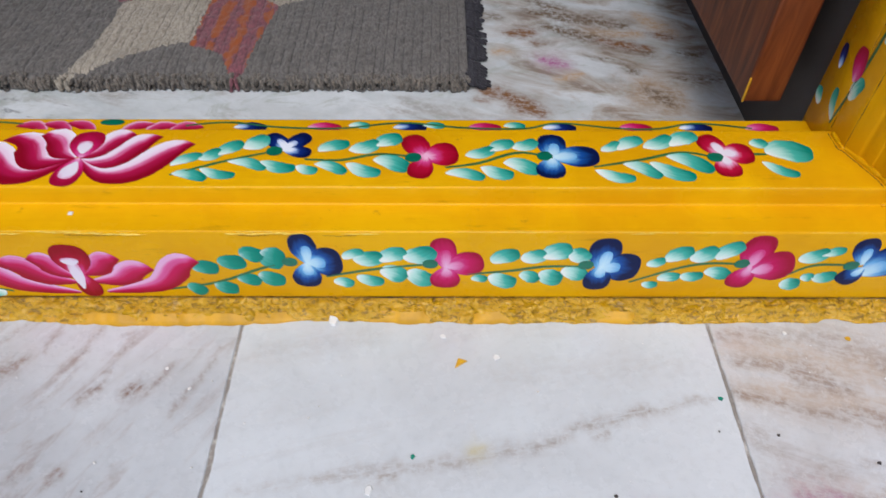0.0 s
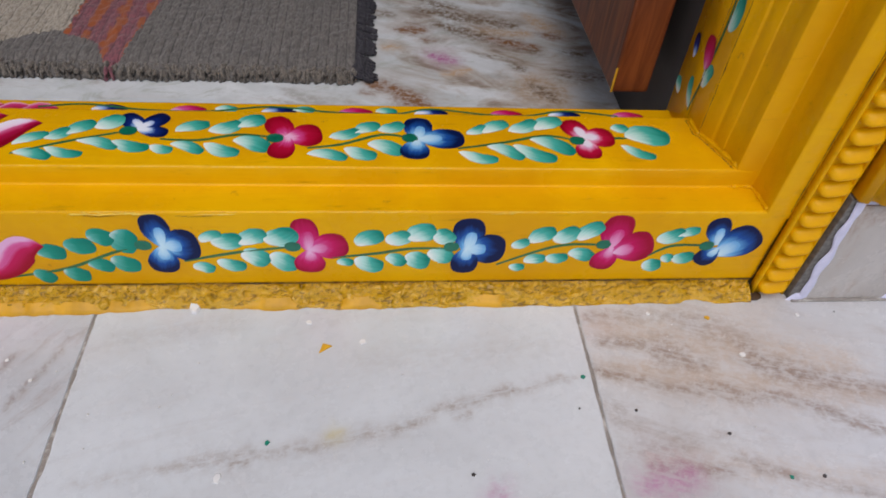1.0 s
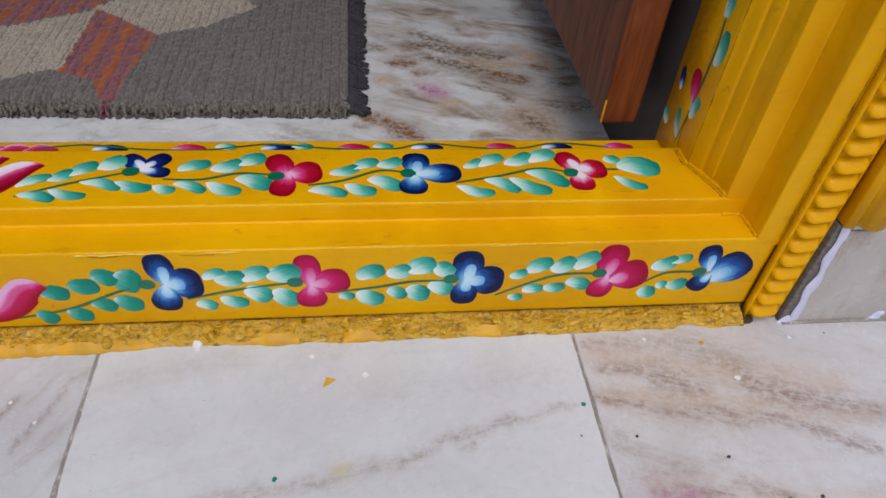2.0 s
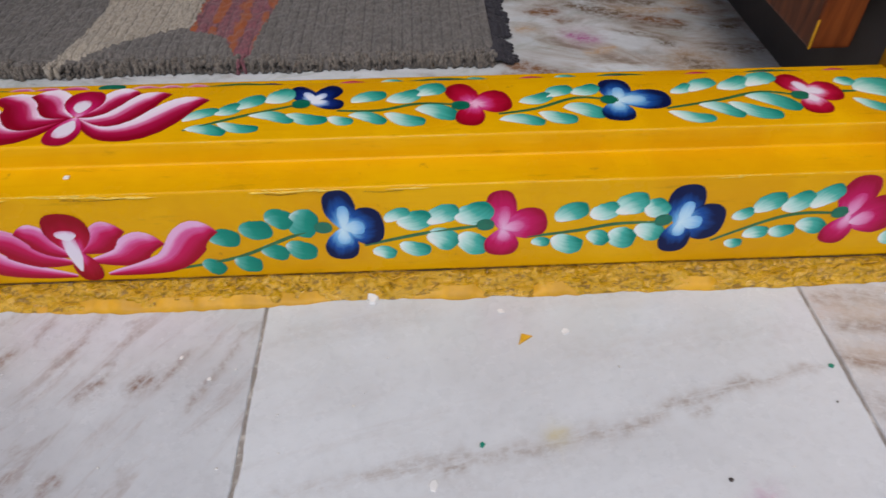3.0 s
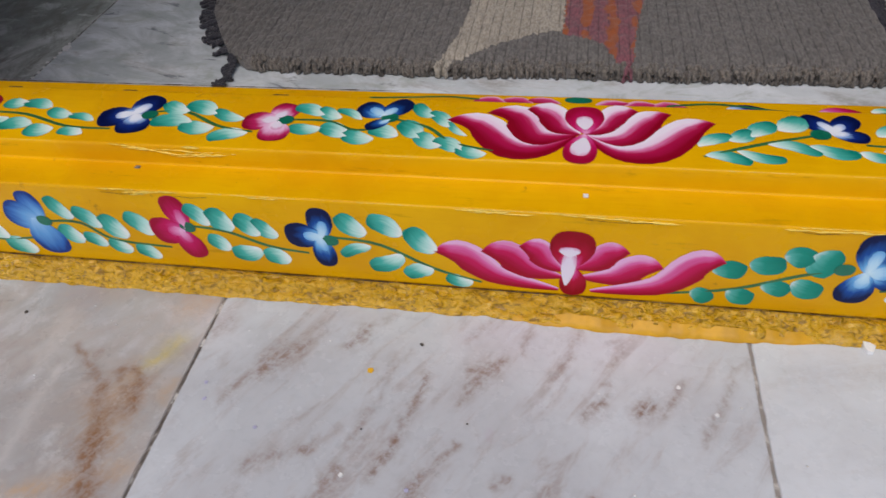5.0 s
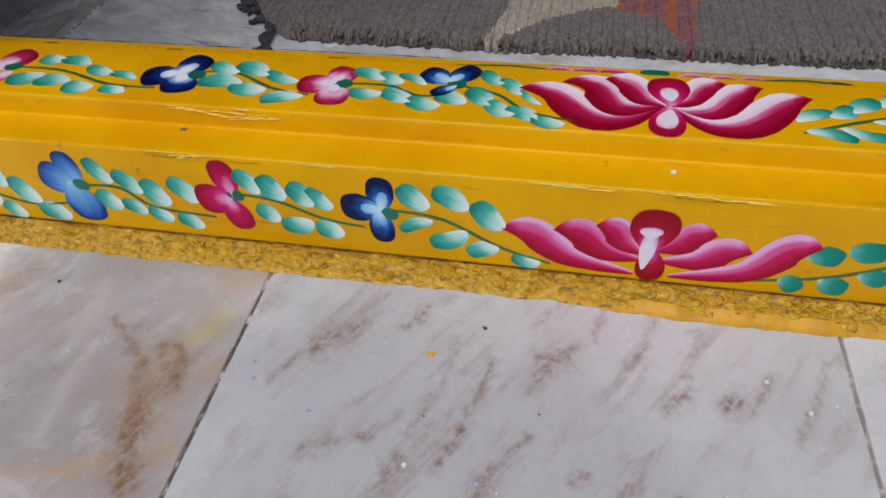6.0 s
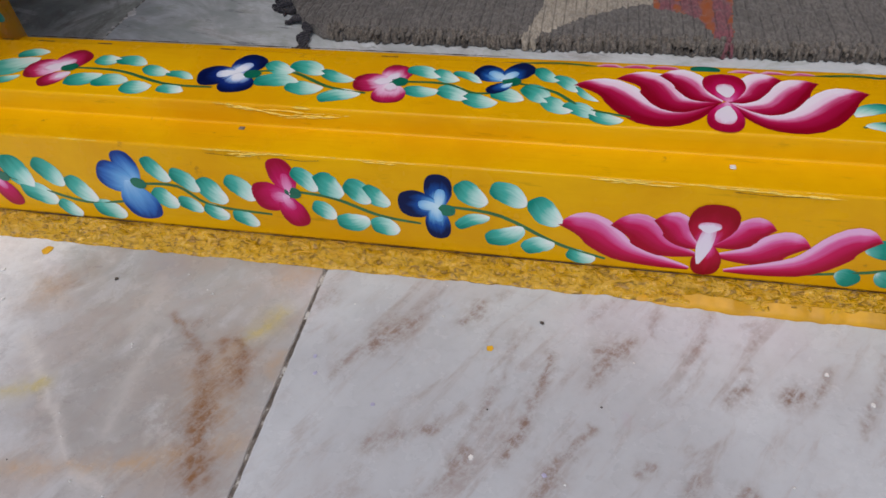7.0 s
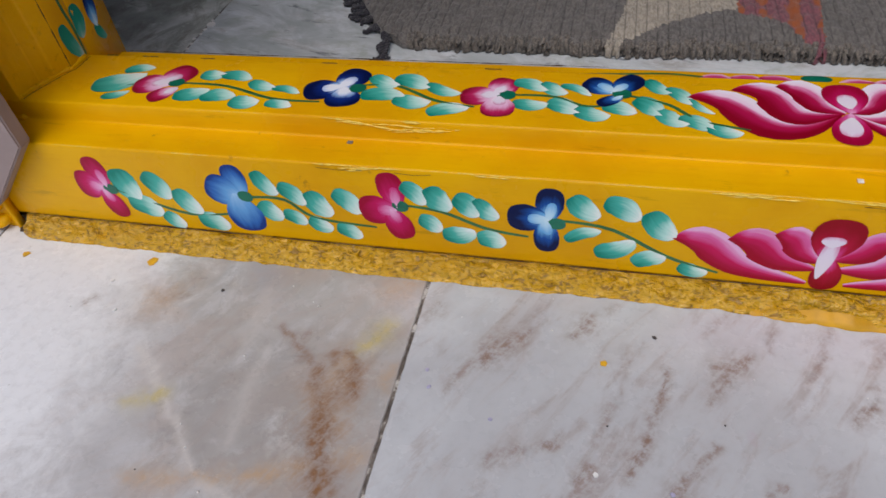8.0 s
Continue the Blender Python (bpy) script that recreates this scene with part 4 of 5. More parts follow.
sprig(sill, F, [(.032, .041), (.064, .045), (.09, .05), (.121, .05)],
      [(.05, .054, 28, .0215, .0143), (.071, .058, 25, .0188, .0139), (.088, .059, 28, .0215, .0174), (.106, .06, 28, .0148, .0165), (.035, .035, 0, .012, .008), (.048, .039, -18, .0221, .0149), (.071, .04, -22, .0162, .0119), (.086, .043, -21, .0193, .0166), (.102, .044, -18, .0199, .0146)])
flower(sill, F, "blue", (.12, .052), [(.1326, .047, 92, .034, .025), (.131, .0495, -1, .03, .032), (.131, .05, -90, .027, .022)])
sprig(sill, F, [(.156, .032), (.191, .049), (.212, .054), (.236, .053)],
      [(.165, .052, 30, .0139, .0093), (.179, .056, 35, .0208, .0141), (.196, .058, 39, .0206, .0151), (.216, .058, 47, .0219, .0148), (.166, .03, 0, .012, .008), (.177, .035, 11, .0163, .0102), (.193, .039, 7, .0171, .0103), (.21, .044, -14, .0206, .0121)])
flower(sill, F, "pink", (.236, .054), [(.2419, .049, 87, .0351, .0258), (.2454, .0449, 20, .0314, .034), (.243, .0492, -105, .0236, .0215)])
sprig(sill, F, [(.274, .041), (.291, .052), (.318, .052)],
      [(.276, .058, 28, .0215, .0139), (.292, .062, 22, .0162, .0093), (.272, .031, 4, .015, .0133), (.286, .036, 13, .0092, .0094), (.294, .037, 16, .0177, .012)])
flower(sill, F, "blue", (.318, .052), [(.3254, .0541, 104, .0279, .0196), (.331, .043, 45, .034, .036), (.3278, .0484, -124, .02, .0204)])
sprig(sill, T, [(-.186, .379), (-.153, .393), (-.115, .406)],
      [(-.188, .389, 31, .0211, .0103), (-.169, .396, 43, .0163, .0122), (-.155, .401, 43, .0191, .0136), (-.138, .409, 47, .0191, .0161), (-.185, .38, -12, .0235, .0101), (-.166, .386, -14, .0247, .0092), (-.147, .394, -15, .0269, .0101), (-.123, .394, -14, .0247, .0114)])
flower(sill, T, "navy", (-.114, .406), [(-.103, .4072, 135, .027, .0159), (-.1069, .409, 45, .0241, .0164), (-.107, .4081, -13, .0216, .0134)])
sprig(sill, T, [(-.09, .397), (-.063, .396), (-.036, .403), (-.008, .4)],
      [(-.081, .406, 22, .0215, .0126), (-.058, .407, 28, .0215, .0143), (-.037, .412, 32, .0189, .0154), (-.096, .389, -15, .0155, .0094), (-.082, .391, -21, .0225, .0103), (-.059, .392, -21, .0247, .0121), (-.039, .396, -21, .0256, .0153)])
flower(sill, T, "red", (-.009, .399), [(.0004, .3987, 117, .03, .0211), (-.0002, .4003, 12, .0254, .028), (.0004, .3989, -106, .024, .0198)])
sprig(sill, T, [(.015, .388), (.04, .393), (.069, .405), (.091, .401)],
      [(.03, .401, 25, .021, .0117), (.049, .406, 32, .0189, .0126), (.066, .41, 29, .0184, .0123), (.015, .381, -9, .0253, .0109), (.041, .388, -18, .0221, .0126), (.058, .393, -21, .0247, .0147)])
flower(sill, T, "blue", (.09, .401), [(.0959, .399, 88, .028, .0229), (.097, .4005, 1, .034, .0249), (.0945, .398, -97, .0221, .0226)])
sprig(sill, T, [(.125, .389), (.161, .397), (.194, .406), (.218, .4)],
      [(.133, .407, 38, .0164, .0091), (.146, .408, 34, .0216, .0128), (.166, .411, 33, .0239, .0137), (.187, .413, 31, .0233, .0151), (.125, .385, -16, .026, .0111), (.147, .392, -28, .0259, .0125), (.167, .394, -27, .0304, .0138), (.181, .401, -27, .0313, .0152)])
flower(sill, T, "crimson", (.218, .4), [(.2253, .4022, 116, .0268, .021), (.2241, .4045, 1, .0241, .025), (.2245, .4, -91, .022, .0209)])
sprig(sill, T, [(.242, .404), (.249, .404), (.258, .404)],
      [(.248, .416, 14, .0124, .0112), (.257, .405, -2, .031, .0242), (.251, .395, -30, .0242, .0103)])
sprig(sill, F, [(-.423, .054), (-.389, .05), (-.352, .03), (-.32, .02)],
      [(-.396, .06, 142, .0228, .0155), (-.372, .06, 153, .0246, .0152), (-.349, .048, 135, .0255, .0163), (-.395, .048, -152, .0237, .0094), (-.374, .042, -149, .0269, .014), (-.353, .03, -155, .021, .013), (-.326, .02, 171, .0182, .0109)])
flower(sill, F, "blue", (-.423, .051), [(-.4289, .052, 86, .0281, .0189), (-.428, .054, 180, .027, .024), (-.4303, .054, -87, .0291, .0175)])
sprig(sill, F, [(-.526, .056), (-.499, .053), (-.469, .041), (-.441, .037)],
      [(-.509, .058, 135, .0212, .0134), (-.491, .057, 137, .0219, .0178), (-.474, .051, 135, .0212, .0163), (-.46, .052, 141, .0206, .0131), (-.5, .035, 149, .0175, .0134), (-.477, .038, -165, .0228, .0145), (-.456, .029, 177, .019, .0151)])
flower(sill, F, "pink", (-.527, .055), [(-.5294, .0531, 98, .0304, .0197), (-.5299, .0513, -174, .0271, .0267), (-.5342, .0522, -74, .0289, .0206)])
sprig(sill, F, [(-.643, .051), (-.613, .052), (-.592, .037), (-.547, .033)],
      [(-.615, .057, 128, .0228, .0132), (-.596, .049, 142, .0228, .0142), (-.577, .042, 132, .0241, .0175), (-.556, .045, 138, .0241, .0156), (-.616, .036, 150, .0197, .0158), (-.599, .031, 161, .018, .0124), (-.58, .029, 161, .018, .0133), (-.559, .022, 162, .019, .013)])
flower(sill, F, "sky", (-.642, .052), [(-.6435, .0519, 99, .0283, .0188), (-.6454, .0493, 154, .0282, .0286), (-.65, .052, -82, .0344, .0304)])
sprig(sill, F, [(-.753, .049), (-.728, .039), (-.693, .029), (-.655, .034)],
      [(-.731, .04, 110, .0288, .0217), (-.705, .043, 129, .0256, .0176), (-.682, .032, 129, .0256, .0169), (-.717, .028, 165, .0269, .0193), (-.702, .017, 146, .018, .0141), (-.664, .02, 173, .0242, .0169)])
flower(sill, F, "pink", (-.754, .048), [(-.7564, .0493, 99, .0287, .0193), (-.7601, .0494, 174, .0222, .0281), (-.7609, .0482, -78, .0294, .0188)])
sprig(sill, T, [(-.39, .408), (-.362, .399), (-.343, .383), (-.315, .376)],
      [(-.359, .412, 139, .0184, .0111), (-.347, .4, 135, .0198, .0113), (-.334, .391, 135, .0184, .0057), (-.365, .386, 137, .0205, .0158), (-.349, .379, 147, .0202, .0134), (-.334, .374, 157, .0206, .0131), (-.319, .373, 171, .0182, .011)])
flower(sill, T, "blue", (-.39, .408), [(-.3943, .4105, 150, .0233, .0198), (-.3959, .4098, 49, .0262, .0184), (-.3894, .406, -144, .0189, .0109)])
sprig(sill, T, [(-.46, .402), (-.433, .402), (-.414, .393), (-.401, .394)],
      [(-.437, .409, 162, .0221, .0123), (-.424, .407, 151, .0184, .0123), (-.409, .405, 153, .0201, .0076), (-.435, .394, -177, .021, .012), (-.415, .385, 157, .0206, .0151), (-.396, .384, 169, .0204, .0139), (-.38, .388, 168, .0194, .0139)])
flower(sill, T, "rose", (-.464, .401), [(-.4721, .4001, 69, .0225, .0219), (-.4684, .4016, -170, .0267, .0226), (-.4686, .399, -86, .023, .0233)])
sprig(sill, T, [(-.568, .405), (-.542, .407), (-.51, .391), (-.483, .386)],
      [(-.539, .408, 158, .0215, .0132), (-.517, .406, 162, .0253, .0155), (-.494, .401, 161, .0244, .011), (-.532, .395, -174, .0272, .0155), (-.513, .39, 178, .023, .0149), (-.486, .385, -161, .0244, .0136)])
flower(sill, T, "navy", (-.568, .401), [(-.582, .4006, 64, .0273, .0252), (-.5806, .4024, -161, .027, .0258), (-.5779, .4002, -77, .0224, .0258)])
sprig(sill, T, [(-.707, .398), (-.668, .397), (-.626, .384), (-.59, .383)],
      [(-.674, .413, -173, .0171, .0136), (-.651, .407, 173, .0232, .0122), (-.628, .398, 166, .0206, .0116), (-.608, .392, 169, .0204, .0082), (-.678, .392, -157, .0228, .0164), (-.654, .385, -170, .0233, .015), (-.634, .381, -174, .0191, .0157), (-.608, .376, 177, .018, .0108)])
flower(sill, T, "rose", (-.708, .398), [(-.7197, .3934, 60, .0305, .0263), (-.7141, .3982, -168, .0277, .026), (-.7044, .3904, -135, .0219, .0171)])
sprig(sill, T, [(-.747, .392), (-.741, .394), (-.735, .396)],
      [(-.739, .409, -151, .0354, .0234), (-.736, .417, -163, .0209, .0113), (-.74, .385, -153, .0179, .0089)])
LOW = [
    ([(-.352, .047), (-.331, .045), (-.308, .028), (-.268, .0185)], 0.0235),
    ([(-.320, .050), (-.302, .048), (-.287, .036), (-.266, .031)], 0.023),
    ([(-.295, .057), (-.283, .053), (-.276, .044), (-.265, .037)], 0.021),
    ([(-.225, .057), (-.237, .054), (-.246, .046), (-.257, .040)], 0.021),
    ([(-.203, .045), (-.219, .044), (-.233, .035), (-.255, .032)], 0.022),
    ([(-.167, .054), (-.184, .050), (-.205, .029), (-.247, .0195)], 0.0235),
]
TOP = [
    ([(-.351, .408), (-.328, .404), (-.305, .382), (-.284, .381), (-.264, .396)], 0.029),
    ([(-.324, .418), (-.303, .415), (-.290, .394), (-.278, .392), (-.263, .397)], 0.029),
    ([(-.297, .424), (-.282, .419), (-.272, .404), (-.261, .397)], 0.026),
    ([(-.223, .425), (-.236, .419), (-.246, .405), (-.258, .397)], 0.025),
    ([(-.202, .423), (-.216, .414), (-.232, .394), (-.247, .391), (-.257, .396)], 0.027),
    ([(-.175, .414), (-.191, .406), (-.215, .383), (-.237, .380), (-.256, .395)], 0.028),
]

lotus(sill, F, LOW, (-.262, .039, 87, .0345, .029), (-.260, .042, -86, .028, .018), (-.2635, .0235, 87, .0335, .0095), LOTUS_LOW, PETALS["red"],
      "pink painted lotus with white heart")
lotus(sill, T, TOP, (-.257, .398, 94, .031, .026), (-.258, .397, -98, .031, .0215), (-.258, .393, -102, .0194, .0126), LOTUS_TOP, PETALS["pink"],
      "crimson and white painted lotus")
heart = part("painted_heart", stroke_mesh(T, line((-.2575, .402), 94, .015), petal_half(.011), WHITE_STROKE, 0.0020), sill, "pale heart of the lotus cap")
heart = part("painted_heart", stroke_mesh(F, line((-.2625, .051), 90, .0085), petal_half(.0135), WHITE_STROKE, 0.0020), sill, "white heart of the lotus")

# the narrow garland in the rebate behind the top edge
back = part("painted_lotus", disc_mesh(R, (-0.262, 0.4655), 0.010, DOT, 0.0006, 0.4), sill, "pink lotus half hidden by the sill's edge")
for side in (-1, 1):
    for k in range(3):
        x = -0.262 + side * (0.012 + 0.020 * k)
        part("petal", stroke_mesh(R, [(x + side * 0.026, 0.463 - 0.002 * k), (x + side * 0.010, 0.4615), (x, 0.452)], leaf_half(0.012), LOTUS_BACK, 0.0002 * k, 11, 5, flip=side < 0), back)
vine = part("painted_sprig", stroke_mesh(R, [(-0.20, 0.461), (-0.165, 0.4655), (-0.12, 0.459), (-0.07, 0.458), (-0.02, 0.4655), (0.03, 0.459), (0.08, 0.458),
                                             (0.11, 0.4655), (0.155, 0.459), (0.19, 0.458), (0.225, 0.4655), (0.27, 0.459)],
            lambda u: 0.0011, STEM, 0.0008, 120, 4), sill, "wavy green vine with small buds")
for k, (x, tint) in enumerate([(-0.146, "navy"), (-0.085, "pink"), (-0.014, "navy"), (0.048, "pink"), (0.110, "navy"), (0.173, "pink"), (0.223, "navy"), (0.278, "pink")]):
    part("bud", stroke_mesh(R, [(x - 0.014, 0.4585), (x, 0.4605), (x + 0.014, 0.4585)], leaf_half(0.011), PETALS[tint], 0.0004), vine)
for x in (-0.056, 0.073, 0.006):
    part("leaf", stroke_mesh(R, [(x - 0.009, 0.461), (x, 0.4625), (x + 0.009, 0.461)], leaf_half(0.009), LEAF, 0.0004), vine)
rear = part("painted_sprig", stroke_mesh(R, [(-0.335, 0.463), (-0.36, 0.4655), (-0.39, 0.463), (-0.42, 0.461)], lambda u: 0.001, STEM, 0.0004, 24, 4), sill)


# ---- jambs ----
def jamb_profile(side):
    """The plan of a jamb from its inner back edge round to the front; side +1 for the one at larger x."""
    p = [(0.0, 0.474), (0.0, 0.4362), (0.0012, 0.4350), (0.0, 0.4338), (0.0, 0.4125), (0.0015, 0.4105), (0.0025, 0.4085), (0.0058, 0.3998), (0.0072, 0.3990), (0.0080, 0.3955), (0.0108, 0.3880), (0.0118, 0.3875), (0.0145, 0.3765), (0.0155, 0.3668),
         (0.0335, 0.3662), (0.0345, 0.352), (0.0350, 0.3385), (0.0365, 0.3378), (0.055, 0.3378), (0.115, 0.3378), (0.115, 0.474)]
    return p


def jamb_mesh(inner, side):
    prof = rounded(jamb_profile(side), 0.0012, 2)
    zs = [0.0805, 0.09] + [0.1 + 0.0125 * k for k in range(60)] + [0.9 + 0.1 * k for k in range(13)]

    def at(i, j):
        a, y = prof[j]
        z = zs[i]
        # drawn down behind the sill's own steps
        e = 0.0004 * wob(y * 4, z, side, 0.03) + 0.0003 * wob(y * 9, z, side + 4, 0.008)
        return (inner + side * (a + e), y + e, z)
    verts, faces = grid(len(zs), len(prof), at, close=True)
    if side > 0:
        faces = [tuple(reversed(f)) for f in faces]
    return mesh("door_jamb", verts, faces, YELLOW)


jamb = assembly("door_jamb", (0.37, 0.40, 0.08), "yellow enamelled moulded door jamb with painted bud garland", "door jamb", "post", jamb_mesh(0.318, 1), "door jambs")
sprig(jamb, JR, [(.440, .106), (.435, .137), (.430, .19), (.434, .228)],
      [(.433, .133, 113, .0206, .011), (.427, .184, 100, .0275, .012), (.441, .108, 70, .0242, .008), (.436, .217, 96, .0221, .011), (.465, .106, 70, .0139, .009)])
bud = part("painted_bud", stroke_mesh(JR, line((.438, .145), 82, .0265), leaf_half(.0165), PETALS["pink"], 0.0006), jamb, "pink painted bud")
bud = part("painted_bud", stroke_mesh(JR, line((.461, .142), 82, .0199), leaf_half(.009), PETALS["navy"], 0.0006), jamb, "navy painted bud")
for k in range(1, 8):
    sprig(jamb, JR, [(.434, .228 + .11 * (k - 1)), (.438, .262 + .11 * (k - 1)), (.431, .30 + .11 * (k - 1)), (.434, .338 + .11 * (k - 1))],
          [(.433, .250 + .11 * (k - 1), 113, .02, .010), (.430, .30 + .11 * (k - 1), 80, .024, .011)])
jamb_b = assembly("door_jamb", (-0.86, 0.40, 0.08), "yellow enamelled moulded door jamb with blue painted bud", "door jamb", "post", jamb_mesh(-0.807, -1), "door jambs")
sprig(jamb_b, JL, [(.431, .1045), (.431, .127), (.429, .151), (.432, .19)],
      [(.429, .106, 108, .029, .0115), (.436, .116, 85, .0251, .012), (.461, .1045, 118, .015, .0075), (.431, .16, 75, .024, .011)])
bud = part("painted_bud", stroke_mesh(JL, line((.456, .116), 86, .0282), leaf_half(.0125), PETALS["blue"], 0.0006), jamb_b, "blue painted bud")
for k in range(1, 8):
    sprig(jamb_b, JL, [(.432, .19 + .11 * (k - 1)), (.438, .224 + .11 * (k - 1)), (.431, .262 + .11 * (k - 1)), (.434, .30 + .11 * (k - 1))],
          [(.433, .212 + .11 * (k - 1), 113, .02, .010), (.430, .262 + .11 * (k - 1), 80, .024, .011)])


part("crevice_dirt", seam_mesh([(0.3178, 0.4350, 0.105), (0.3178, 0.4350, 0.45)], 0.00025, 6, (-1, 0, 0)), jamb, "dark crack line")
part("crevice_dirt", seam_mesh([(0.3184, 0.4110, 0.105), (0.3184, 0.4110, 0.45)], 0.0004, 7, (-1, 0, 0)), jamb, "dark crack line")
part("crevice_dirt", seam_mesh([(0.3702, 0.3374, 0.088), (0.3702, 0.3374, 0.45)], 0.00035, 8, (0, -1, 0)), jamb, "dark crack line")
part("crevice_dirt", seam_mesh([(-0.8074, 0.4110, 0.105), (-0.8074, 0.4110, 0.45)], 0.0007, 9, (1, 0, 0)), jamb_b, "dark crack line")


# thick paint line where each jamb meets the sill's top
def bead_of_paint(owner, pts, z):
    n = 26

    def at(i, j):
        u = i / (n - 1)
        c = spine_at(pts, u)
        d = (spine_at(pts, min(1, u + 0.04)) - spine_at(pts, max(0, u - 0.04))).normalized()
        a = 2 * math.pi * j / 7
        r = 0.0023 * (0.5 + 1.3 * abs(wob(c.x, c.y, 2, 0.006))) * (1 if 0 < i < n - 1 else 0.1)
        s = Vector((-d.y, d.x)) * math.cos(a) * r
        return (c.x + s.x, c.y + s.y, z + 0.0006 + math.sin(a) * r)
    verts, faces = grid(n, 7, at, close=True)
    part("paint_ridge", mesh("paint_ridge", verts, faces, YELLOW), owner, "thick dried paint")


for owner, x, way in ((jamb, 0.318, 1), (jamb_b, -0.807, -1)):
    upper = [(x - way * 0.0005, 0.430), (x - way * 0.0005, 0.4115), (x + way * 0.0025, 0.408), (x + way * 0.0145, 0.3765), (x + way * 0.016, 0.368)]
    lower = [(x + way * 0.0165, 0.3655), (x + way * 0.032, 0.3650), (x + way * 0.0340, 0.352), (x + way * 0.0345, 0.340)]
    bead_of_paint(owner, upper, TOPZ)
    bead_of_paint(owner, lower, 0.0872)
    crack = [(p - way * 0.0036, q - 0.0008, TOPZ + 0.0001) for p, q in upper]
    part("crevice_dirt", seam_mesh(crack, 0.0005, 11 + way, (0, 0, 1)), owner, "dark crack beside the paint ridge")


# ---- beaded strip, outer moulding, skirting and wall beside the door ----
def strip_mesh(x0, x1, y_back, z0, z1, mat):
    prof = rounded([(x0, y_back), (x0, 0.3315), (x0 + 0.0022, 0.3305), (x0 + 0.0034, 0.3335), (x1 - 0.0034, 0.3335), (x1 - 0.0022, 0.3305), (x1, 0.3315), (x1, y_back)], 0.0010, 2)
    zs = [z0 + (z1 - z0) * k / 120 for k in range(121)]
    verts, faces = grid(len(zs), len(prof), lambda i, j: (prof[j][0] + 0.0004 * wob(prof[j][0], zs[i], 1, 0.02), prof[j][1], zs[i]), close=True)
    k = len(prof)
    faces.append(tuple(range(k)))
    faces.append(tuple(reversed(range(120 * k, 121 * k))))
    return mesh("beaded_strip", verts, [tuple(reversed(f)) for f in faces], mat)


strip = assembly("beaded_strip", (0.386, 0.331, 0.0), "yellow enamelled carved beaded strip standing on the marble floor", "moulding", "backing", strip_mesh(0.3715, 0.4015, 0.3372, 0.0004, 2.10, YELLOW))


def bead_mesh():
    """A squarish carved lump, flat on top and steep below."""
    def box(v, p):
        return math.copysign(abs(v) ** p, v)

    def at(i, j):
        a, p = math.pi / 2 * i / 5, 2 * math.pi * j / 16
        r = math.sin(a) ** 0.8
        x = 0.0116 * r * box(math.cos(p), 0.55)
        z = 0.0054 * r * box(math.sin(p), 0.7)
        return (x, -0.0098 * math.cos(a) ** 0.5 * (1 - 78 * max(0, z + 0.0025)), z + 0.16 * x)
    verts, faces = grid(6, 16, at, close=True)
    return mesh("bead", verts, [tuple(reversed(f)) for f in faces], YELLOW)


BEAD = bead_mesh()
for k in range(138):
    b = part("bead", BEAD, strip)
    b.location = (0.3865, 0.3335, 0.0125 + 0.0150 * k)
    b.rotation_euler = (0.05 * wob(k, 1, 1, 1.7), 0.10 * wob(k, 2, 1, 1.3), 0)


def architrave_mesh(x0, z0, z1):
    prof = rounded([(x0, 0.3372), (x0, 0.322), (x0 + 0.006, 0.319), (x0 + 0.008, 0.3225), (x0 + 0.012, 0.3225), (x0 + 0.015, 0.318), (x0 + 0.022, 0.316),
                    (x0 + 0.029, 0.318), (x0 + 0.034, 0.325), (x0 + 0.034, 0.3372)], 0.0015, 3)
    zs = [z0 + (z1 - z0) * k / 40 for k in range(41)]
    verts, faces = grid(41, len(prof), lambda i, j: (prof[j][0], prof[j][1], zs[i]), close=True)
    k = len(prof)
    faces.append(tuple(range(k)))
    faces.append(tuple(reversed(range(40 * k, 41 * k))))
    return mesh("outer_moulding", verts, [tuple(reversed(f)) for f in faces], YELLOW)


thing("outer_moulding", architrave_mesh(0.4025, 0.112, 2.13), "yellow enamelled ribbed outer door moulding ending above the skirting", "moulding")
skirt = thing("skirting", block(0.411, 1.6, 0.3255, 0.3372, 0.001, 0.104, M_SKIRT, 0.001), "beige grey marble skirting beside the door", "skirting", kind="structure")
thing("wall_south", block(0.434, 3.2, 0.3375, 0.474, 0.0, 2.9, WALL_PAINT), "pale lavender painted house wall", "wall", kind="structure")
thing("wall_south_2", block(-3.2, -0.924, 0.3375, 0.474, 0.0, 2.9, WALL_PAINT), "pale lavender painted house wall", "wall", kind="structure")
thing("wall_south_3", block(-0.924, 0.434, 0.3375, 0.474, 2.15, 2.9, WALL_PAINT), "pale lavender painted wall over the door", "wall", kind="structure")
thing("door_head", block(-0.922, 0.432, 0.3385, 0.4725, 2.06, 2.148, YELLOW, 0.002), "yellow enamelled door head", "door head", kind="structure")


def blot(name, outline, base_y, thick, mat, label, owner=None):
    """A lumpy smear on an upright face: its outline is rounded and its middle swells."""
    pts = rounded([*outline, outline[0]], 0.004, 4)
    c = Vector((sum(p[0] for p in pts) / len(pts), sum(p[1] for p in pts) / len(pts)))
    verts = [(c.x, base_y - thick, c.y)]
    for k in (0.6, 0.9, 1.0):
        verts += [(c.x + (p[0] - c.x) * k, base_y - thick * (1 - k ** 3) + 0.0002, c.y + (p[1] - c.y) * k) for p in pts]
    n = len(pts)
    faces = [(0, 1 + j, 1 + (j + 1) % n) for j in range(n)]
    for r in range(2):
        faces += [(1 + r * n + j, 1 + (r + 1) * n + j, 1 + (r + 1) * n + (j + 1) % n, 1 + r * n + (j + 1) % n) for j in range(n)]
    return mesh(name, verts, faces, mat)


